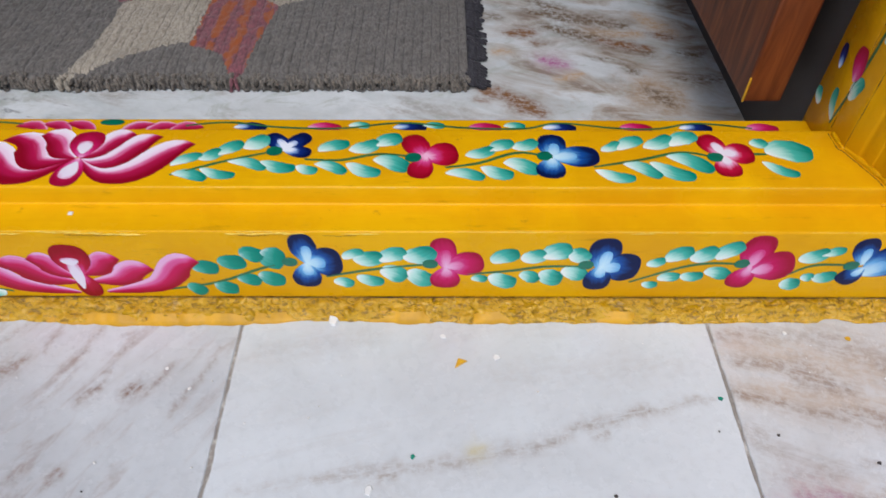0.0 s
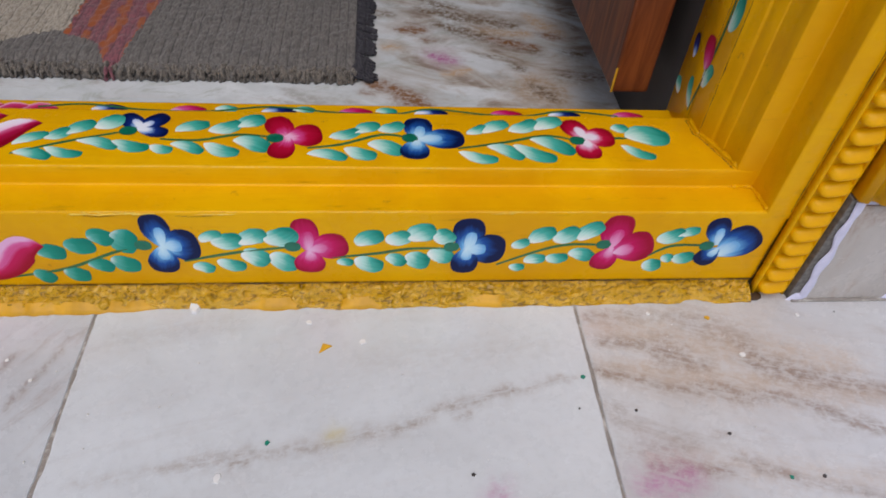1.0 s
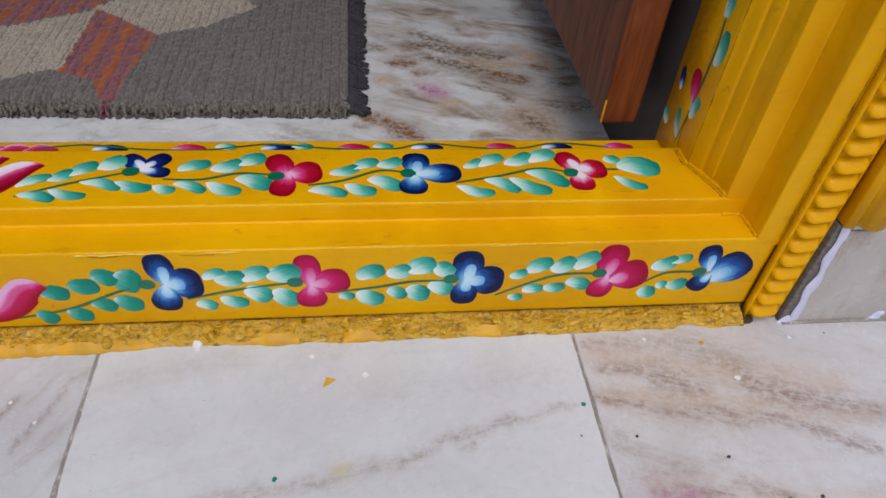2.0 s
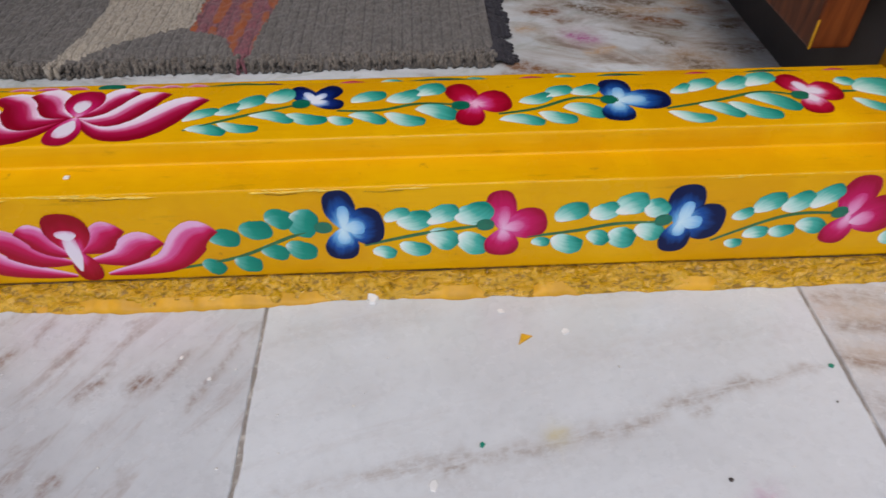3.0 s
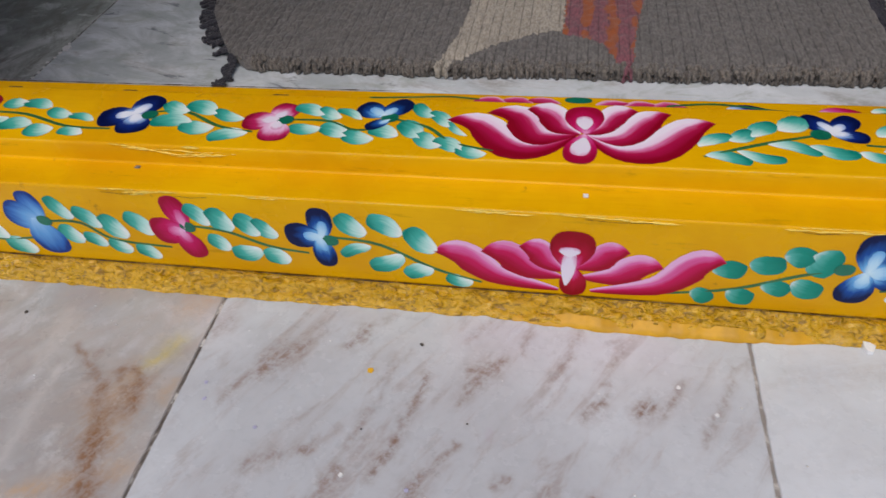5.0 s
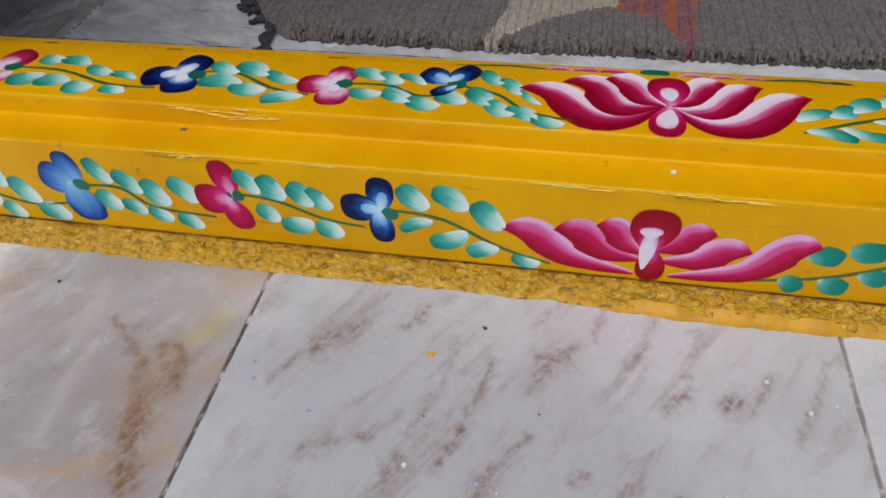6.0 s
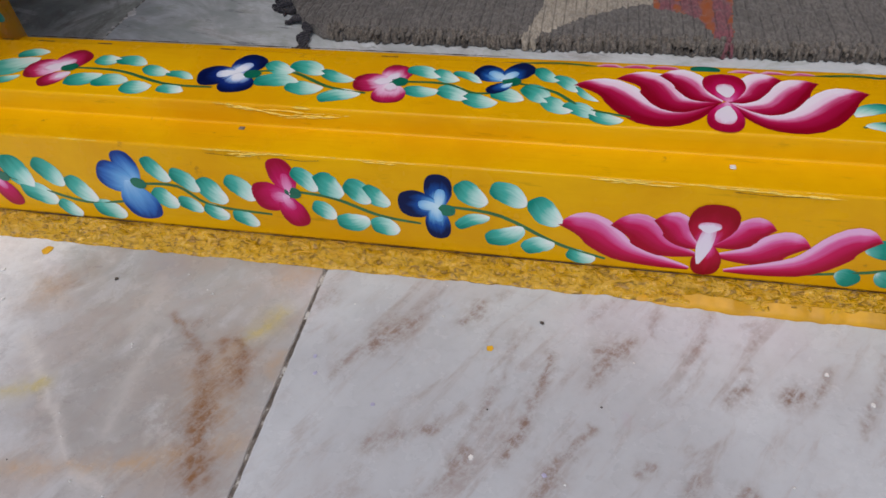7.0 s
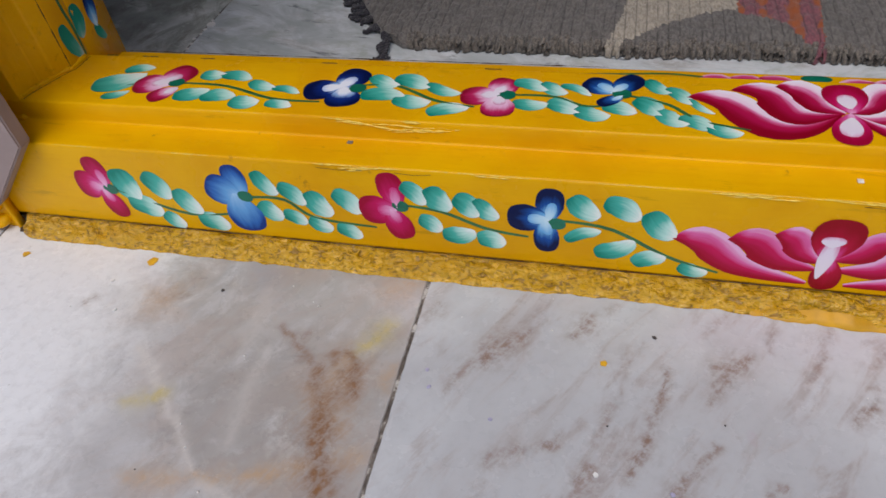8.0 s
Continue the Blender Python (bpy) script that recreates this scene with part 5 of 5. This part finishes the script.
def putty_line():
    n = 40

    def at(i, j):
        u = i / (n - 1)
        z = 0.004 + 0.105 * u
        x = 0.4135 - 0.005 * u + 0.0035 * wob(u, 1, 1, 0.2)
        w = 0.0038 + 0.0022 * wob(u, 3, 1, 0.15)
        a = math.pi * j / 6
        return (x + w * math.cos(a), 0.3253 - 0.0014 * math.sin(a), z)
    verts, faces = grid(n, 7, at)
    return mesh("putty_line", verts, faces, PUTTY)


part("putty_line", putty_line(), skirt, "smeared lavender white putty")
part("mortar", block(0.404, 1.6, 0.3225, 0.326, 0.0003, 0.0016, GROUT, 0.0005), skirt, "dirty cement line at the floor")
for x, z, w, h in ((0.4085, 0.003, 0.010, 0.006), (0.4905, 0.0065, 0.007, 0.005), (0.488, 0.0015, 0.009, 0.002)):
    part("putty_smear", blot("putty_smear", [(x - w, z - h), (x + 0.6 * w, z - 0.8 * h), (x + w, z + 0.5 * h), (x - 0.3 * w, z + h)], 0.3256, 0.0016, PUTTY, ""), skirt, "lavender white putty smear")
part("mortar", block(0.4018, 0.4125, 0.3262, 0.3372, 0.0003, 0.110, CEMENT, 0.0006), skirt, "bare grey cement in the gap")
part("mortar", block(0.4135, 0.50, 0.3268, 0.3372, 0.1045, 0.116, PUTTY, 0.0008), skirt, "putty along the upper edge")


# dark dirt in the hollow where the strip meets the sill
def dirt_mesh(c, r):
    def at(i, j):
        a, p = math.pi / 2 * i / 4, 2 * math.pi * j / 12
        q = r * (1 + 0.5 * wob(math.cos(p), math.sin(p), c[0] * 9, 0.7))
        return (c[0] + q * math.sin(a) * math.cos(p), c[1] + q * 0.7 * math.sin(a) * math.sin(p), c[2] + 0.25 * r * math.cos(a))
    verts, faces = grid(5, 12, at, close=True)
    return mesh("dirt", verts, [tuple(reversed(f)) for f in faces], DIRT_SHADE)


thing("dirt", dirt_mesh((0.3705, 0.331, 0.0004), 0.0095), "black dirt in the corner of the sill", "dirt", kind="stuff")
thing("dirt", dirt_mesh((-0.853, 0.333, 0.0004), 0.009), "black dirt in the corner of the sill", "dirt", kind="stuff")


# the other side: a bare board stands over the beaded strip's foot
def board_mesh():
    out = [(-0.797, 0.092), (-0.797, 2.05), (-0.95, 2.05), (-0.95, 0.030), (-0.857, 0.030)]
    verts = [(x, 0.3245, z) for x, z in out] + [(x, 0.3366, z) for x, z in out]
    n = len(out)
    faces = [tuple(range(n)), tuple(reversed(range(n, 2 * n)))] + [((j + 1) % n, j, n + j, n + (j + 1) % n) for j in range(n)]
    me = mesh("board", verts, faces, MAUVE, smooth=False)
    bm = bmesh.new()
    bm.from_mesh(me)
    bmesh.ops.recalc_face_normals(bm, faces=bm.faces)
    bmesh.ops.bevel(bm, geom=bm.edges[:], offset=0.0012, segments=2, affect="EDGES")
    bm.to_mesh(me)
    bm.free()
    return me


thing("bare_board", board_mesh(), "bare mauve grey board with a slanted foot beside the jamb", "board")
foot = assembly("strip_foot", (-0.877, 0.331, 0.0), "yellow painted foot of a beaded strip", "moulding", "backing", strip_mesh(-0.897, -0.858, 0.3372, 0.0004, 0.0295, YELLOW))
for k in range(2):
    b = part("bead", BEAD, foot)
    b.location = (-0.8775, 0.3335, 0.0075 + 0.0145 * k)

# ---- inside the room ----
# shade between leaf and jamb is put into this wall's colour
thing("wall_room_east", block(0.330, 0.434, 0.4745, 3.5, 0, 2.7, SHADE_WALL), "side wall behind the door, coloured dark for the shaded gap", "wall", kind="structure")
thing("wall_room_west", block(-2.3, -2.2, 0.474, 3.6, 0, 2.7, ROOM_PAINT), "plain cream room wall", "wall", kind="structure")
thing("wall_room_north", block(-2.2, 0.434, 3.5, 3.6, 0, 2.7, ROOM_PAINT), "plain cream room wall", "wall", kind="structure")
thing("ceiling", block(-2.3, 0.6, 0.4745, 3.6, 2.7, 2.8, ROOM_PAINT), "plain cream ceiling", "ceiling", kind="structure")
room = thing("floor_room", block(-2.2, 0.6, 0.36, 3.5, -0.011, -0.0011, GROUT), "white and green-grey marble room floor with brown stains", "floor", kind="structure")


def door_leaf():
    ob = assembly("door", (0.29, 0.5, 0.0835), "dark red-brown varnished wooden door leaf standing open", "door", "leaf", block(0.2735, 0.3075, 0.4985, 1.42, 0.0835, 2.055, WOOD, 0.0025, 2))
    me = block(0.2728, 0.2748, 0.4979, 0.4996, 0.0837, 0.108, FLAKE_YELLOW, 0.0007)
    part("paint_edge", me, ob, "yellow paint smeared along the edge")
    for z in (0.35, 1.05, 1.75):
        part("hinge", block(0.3077, 0.3165, 0.4988, 0.503, z - 0.045, z + 0.045, GROUT, 0.0008), ob, "dark iron hinge")
    return ob


door_leaf()

# ---- the rug ----
RUG_Y0, RUG_Y1, RUG_X1 = 0.636, 1.55, 0.043


def rug_left(y):
    pts = [(0.636, -0.612), (0.66, -0.642), (0.70, -0.668), (0.75, -0.697), (0.80, -0.712), (1.6, -0.722)]
    for (a, p), (b, q) in zip(pts, pts[1:]):
        if y <= b:
            return p + (q - p) * max(0, (y - a) / (b - a))
    return pts[-1][1]


def inside(poly, x, y):
    hit = False
    for (x0, y0), (x1, y1) in zip(poly, poly[1:] + poly[:1]):
        if (y0 > y) != (y1 > y) and x < x0 + (y - y0) * (x1 - x0) / (y1 - y0):
            hit = not hit
    return hit


RED = [[(-0.276, 0.868), (-0.190, 0.800), (-0.202, 0.72), (-0.207, 0.66), (-0.211, 0.636), (-0.222, 0.650), (-0.238, 0.690), (-0.279, 0.708)],
       [(-0.392, 0.806), (-0.285, 0.866), (-0.25, 0.93), (-0.36, 0.98), (-0.44, 0.90)]]
CREAM = [[(-0.388, 0.806), (-0.278, 0.866), (-0.279, 0.714), (-0.310, 0.708), (-0.350, 0.680), (-0.386, 0.650), (-0.397, 0.632), (-0.405, 0.640), (-0.392, 0.70), (-0.386, 0.76)],
         [(-0.285, 0.868), (-0.232, 0.832), (-0.190, 0.800), (-0.137, 0.825), (-0.078, 0.880), (-0.13, 0.96), (-0.22, 0.95)]]


def rug_mesh():
    nx, ny = 432, 200
    ys = [RUG_Y0 + (0.46 * j / 180 if j <= 180 else 0.46 + (RUG_Y1 - RUG_Y0 - 0.46) * (j - 180) / 20) for j in range(ny + 1)]

    def x0(i):
        return RUG_X1 - 0.765 + 0.765 * i / nx

    def at(i, j):
        y = ys[j]
        l = rug_left(y)
        y += 0.0022 * wob(x0(i), 1, 1, 0.07) * max(0, 1 - j / 12)
        x = x0(i) if y > 0.80 else max(l + 0.0004 * i / nx, x0(i))
        rib = abs(math.sin(math.pi * x0(i) / 0.0105))
        tuft = wob(x, y * 0.5, 7, 0.004)
        edge = min(1.0, j / 4, i / 2 + 0.3, (nx - i) / 2 + 0.3)
        z = 0.0045 + 0.0055 * (edge ** 0.5) + (0.0022 + 0.0022 * wob(x, y, 4, 0.012)) * rib ** 0.35 * edge + 0.0016 * tuft
        roll = math.exp(-((y - RUG_Y0 - 0.019 - 0.003 * wob(x, 3, 3, 0.02)) / 0.0045) ** 2)
        z -= roll * (0.0035 + 0.0050 * max(0.0, wob(x, y, 9, 0.006)))
        if y < RUG_Y0 + 0.018:
            z += 0.0030 * wob(x * 1.6, y * 0.5, 11, 0.0042) * edge
        if j == 0 or i in (0, nx):
            z = 0.0012
        return (x, y, z)
    verts, faces = grid(nx + 1, ny + 1, at)
    index = []
    for f in faces:
        c = [sum(verts[k][q] for k in f) / 4 for q in (0, 1)]
        x = c[0] + 0.0018 * wob(c[0], c[1], 3, 0.004)
        y = c[1] + 0.0025 * wob(c[0], c[1], 8, 0.005)
        index.append(2 if any(inside(p, x, y) for p in RED) else 1 if any(inside(p, x, y) for p in CREAM) else 0)
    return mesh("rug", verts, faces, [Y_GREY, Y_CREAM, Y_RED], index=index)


rug = assembly("rug", (-0.33, 0.9, 0.0), "flat woven grey-brown rug with cream and rust patches and dark fringes", "rug", "weave", rug_mesh())


def yarn_tube(path, r, mat, k=5, fuzz=0.0):
    pts = [Vector(p) for p in path]
    verts, faces = [], []
    for i, p in enumerate(pts):
        d = (pts[min(i + 1, len(pts) - 1)] - pts[max(i - 1, 0)]).normalized()
        s = d.cross(Vector((0.13, 0.21, 1))).normalized()
        t = d.cross(s)
        for j in range(k):
            a = 2 * math.pi * j / k
            q = r * (1 + fuzz * wob(i, j, p.x * 300, 1.3))
            verts.append(tuple(p + s * math.cos(a) * q + t * math.sin(a) * q))
    for i in range(len(pts) - 1):
        for j in range(k):
            faces.append((i * k + j, i * k + (j + 1) % k, (i + 1) * k + (j + 1) % k, (i + 1) * k + j))
    faces.append(tuple(reversed(range(k))))
    faces.append(tuple(range((len(pts) - 1) * k, len(pts) * k)))
    return verts, faces


def joined(pieces, mat):
    verts, faces = [], []
    for v, f in pieces:
        o = len(verts)
        verts += v
        faces += [tuple(i + o for i in q) for q in f]
    return mesh("yarn", verts, faces, mat)


rnd = random.Random(5)
# wool ends along the front edge, one piece for each colour
tufts = {0: [], 1: [], 2: []}
x = rug_left(RUG_Y0) + 0.002
while x < RUG_X1 - 0.002:
    x += rnd.uniform(0.0012, 0.0026)
    y = RUG_Y0 + 0.0022 * wob(x, 1, 1, 0.07)
    for row in range(2):
        kind = 2 if any(inside(p, x, y + 0.006) for p in RED) else 1 if any(inside(p, x, y + 0.006) for p in CREAM) else 0
        h = rnd.uniform(0.007, 0.014)
        y2 = y + rnd.uniform(-0.002, 0.012)
        lean = rnd.uniform(-0.0025, 0.0025)
        out = rnd.uniform(0.0005, 0.0026)
        tufts[kind].append(yarn_tube([(x, y2 + 0.002, h), (x + lean * 0.5, y2 - out * 0.6, h * 0.85), (x + lean, y2 - out, h * 0.35), (x + lean, y2 - out * 0.9, 0.0012)], rnd.uniform(0.0015, 0.0027), None, 5, 0.7))
for kind, mat in ((0, Y_TUFT), (1, Y_CREAM), (2, Y_RED)):
    if tufts[kind]:
        tagged(part("edge_tuft", joined(tufts[kind], mat), rug, "frayed wool ends"), kind="stuff")


def twist(a, b, r, turns, curl):
    """A twisted cord of two yarns from a to b, lying on the floor."""
    a, b = Vector(a), Vector(b)
    n = max(10, int(turns * 7))
    d = (b - a)
    s = Vector((-d.y, d.x, 0)).normalized()
    out = []
    for ph in (0, math.pi):
        path = []
        for i in range(n + 1):
            u = i / n
            w = 2 * math.pi * turns * u + ph
            c = a + d * u + s * curl * math.sin(3.1 * u * math.pi)
            path.append(c + s * math.cos(w) * r * 0.8 + Vector((0, 0, r * 1.7 + math.sin(w) * r * 0.8)))
        out.append(yarn_tube(path, r, None, 5, 0.3))
    return out


FRINGE = Y_NAVY
y = 0.640
while y < 1.0:
    n = rnd.randint(3, 5)
    w = rnd.uniform(0.009, 0.013)
    bits = []
    for k in range(n):
        yy = y + w * k / n
        bits += twist((RUG_X1 - 0.004, yy, 0.006), (RUG_X1 + rnd.uniform(0.013, 0.024), yy + rnd.uniform(-0.004, 0.004), 0.0004), 0.0014, 2.5, rnd.uniform(-0.0015, 0.0015))
    part("fringe", joined(bits, FRINGE), rug, "navy fringe tassel")
    y += w + rnd.uniform(0.001, 0.005)
y = 0.668
while y < 1.0:
    l = rug_left(y)
    bits = []
    for k in range(4):
        yy = y + 0.003 * k
        end = (l - rnd.uniform(0.012, 0.026), yy + rnd.uniform(-0.012, 0.004), 0.0004)
        bits += twist((l + 0.004, yy, 0.006), end, 0.0015, 3.5, rnd.uniform(-0.004, 0.004))
    part("fringe", joined(bits, FRINGE), rug, "navy fringe tassel")
    y += rnd.uniform(0.013, 0.019)
knot = []
for k in range(4):
    knot += twist((-0.632 - 0.002 * k, 0.650 + 0.002 * k, 0.006), (-0.634 + 0.004 * k, 0.606 + rnd.uniform(-0.004, 0.008), 0.0006), 0.0015, 5, 0.004 - 0.002 * k)
for k in range(7):
    a = k * 0.9
    knot += twist((-0.631 + 0.006 * math.cos(a), 0.604 + 0.006 * math.sin(a), 0.001), (-0.631 + 0.007 * math.cos(a + 2.4), 0.602 + 0.007 * math.sin(a + 2.4), 0.003), 0.0014, 2, 0.001)
part("fringe", joined(knot, FRINGE), rug, "loose twisted navy cord with a frayed knot")


# ---- paint flakes and crumbs on the floor ----
def flake_mesh(c, r, h, mat, sides, seed):
    q = random.Random(seed)
    ring = []
    for k in range(sides):
        a = 2 * math.pi * (k + q.uniform(-0.25, 0.25)) / sides
        ring.append((c[0] + r * q.uniform(0.75, 1.2) * math.cos(a), c[1] + r * q.uniform(0.75, 1.2) * math.sin(a)))
    z0 = 0.0003
    verts = [(*p, z0) for p in ring] + [(c[0] + (p[0] - c[0]) * 0.86, c[1] + (p[1] - c[1]) * 0.86, z0 + h * q.uniform(0.7, 1.1)) for p in ring]
    faces = [tuple(reversed(range(sides))), tuple(range(sides, 2 * sides))] + [(k, (k + 1) % sides, sides + (k + 1) % sides, sides + k) for k in range(sides)]
    return mesh("flake", verts, faces, mat, smooth=False)


def flake(x, y, r, mat, label, sides=6, h=0.0010):
    thing("paint_flake", flake_mesh((x, y), r * (0.75 if mat is FLAKE_GREEN else 1.0), h, mat, sides, int(abs(x * 7919) + abs(y * 104729))), label, "paint flake", "paint flakes on the floor")


flake(0.0270, 0.2850, 0.0062, FLAKE_YELLOW, "small yellow paint chip lying on white marble", 3)
flake(-0.0725, 0.3235, 0.0046, FLAKE_WHITE, "white crumb at the foot of the sill", 6, 0.003)
flake(0.2135, 0.2555, 0.0026, FLAKE_GREEN, "green paint speck on the marble joint", 5, 0.0005)
flake(-0.0070, 0.2110, 0.0026, FLAKE_GREEN, "dark green paint speck on the marble", 5, 0.0005)
flake(0.3380, 0.1740, 0.0024, FLAKE_GREEN, "dark green paint speck on banded marble", 5, 0.0005)
for x, y, r in ((0.0540, 0.2900, 0.0028), (0.0140, 0.3090, 0.0026), (-0.0350, 0.1880, 0.0034), (0.2790, 0.3130, 0.0018), (0.3420, 0.2720, 0.0026), (0.4030, 0.3090, 0.0018),
                (-0.3860, 0.1970, 0.0018), (-0.1910, 0.2800, 0.0014), (-0.1700, 0.2630, 0.0016), (-0.7460, 0.2890, 0.0020), (-0.7280, 0.2630, 0.0016)):
    flake(x, y, r, FLAKE_WHITE, "white paint speck on the marble", 6, 0.0007)
flake(-0.3860, 0.2705, 0.0026, FLAKE_YELLOW, "orange paint speck on streaked marble", 5, 0.0006)
flake(0.3260, 0.3080, 0.0026, FLAKE_YELLOW, "yellow paint speck near the door jamb", 5, 0.0006)
flake(-0.8350, 0.3050, 0.0034, FLAKE_YELLOW, "yellow paint speck near the door jamb", 5, 0.0006)
flake(-0.7250, 0.3120, 0.0044, FLAKE_YELLOW, "yellow paint smear near the sill", 7, 0.0005)
for x, y, r in ((0.1260, 0.1840, 0.0016), (0.2460, 0.2270, 0.0014), (0.3070, 0.2070, 0.0016), (0.3610, 0.1740, 0.0018), (-0.3560, 0.2950, 0.0016), (-0.6560, 0.2920, 0.0016)):
    flake(x, y, r, FLAKE_DARK, "dark speck of dirt on the marble", 5, 0.0005)
for x, y in ((-0.3460, 0.1930), (-0.4480, 0.2210), (-0.4890, 0.2370), (-0.4930, 0.2490)):
    flake(x, y, 0.0015, FLAKE_LILAC, "faint lilac paint speck on the marble", 6, 0.0004)
flake(-0.857, 0.677, 0.0065, FLAKE_WHITE, "white chip of marble at a broken slab corner", 7, 0.0018)
for k in range(9):
    flake(-0.8605 + 0.003 * wob(k, 1, 1, 0.7), 0.600 + 0.011 * k, 0.0020 + 0.0012 * abs(wob(k, 5, 2, 0.6)), FLAKE_WHITE, "pale broken marble edge along the slab joint", 6, 0.0008)
crumbs = random.Random(11)
pieces, dark = [], []
for k in range(110):
    x, y, r = crumbs.uniform(-0.9, 0.6), crumbs.uniform(0.02, 0.318), crumbs.uniform(0.0004, 0.0009)
    me = ([(x + r * math.cos(a), y + r * math.sin(a), z) for z in (0.0002, 0.0002 + r * 0.5) for a in (0.3, 1.9, 3.4, 5.0)],
          [(3, 2, 1, 0), (4, 5, 6, 7), (0, 1, 5, 4), (1, 2, 6, 5), (2, 3, 7, 6), (3, 0, 4, 7)])
    (pieces if k % 7 else dark).append(me)
thing("crumbs", joined(pieces, FLAKE_WHITE), "tiny white paint crumbs scattered over the marble", "crumbs", kind="stuff")
thing("grit", joined(dark, FLAKE_DARK), "tiny dark grit scattered over the marble", "grit", kind="stuff")

# ---- the slabs themselves ----
for k, (a, b) in enumerate(zip(JOINTS, JOINTS[1:])):
    part("slab", slab_mesh(a + 0.0006, b - 0.0006, -0.9, 0.347, OUT_MATS[k], k * 3.7, VEINS.get(k, ())), floor)
IN_JOINTS = [-2.2, -0.862, 0.60]
for k, (a, b) in enumerate(zip(IN_JOINTS, IN_JOINTS[1:])):
    part("slab", slab_mesh(a + 0.0006, b - 0.0006, 0.36, 3.5, (M_GREEN, M_INDOOR)[k], 40 + k * 3.1, VEINS["room"] if k else (), (0.36, 1.0), 480), room)
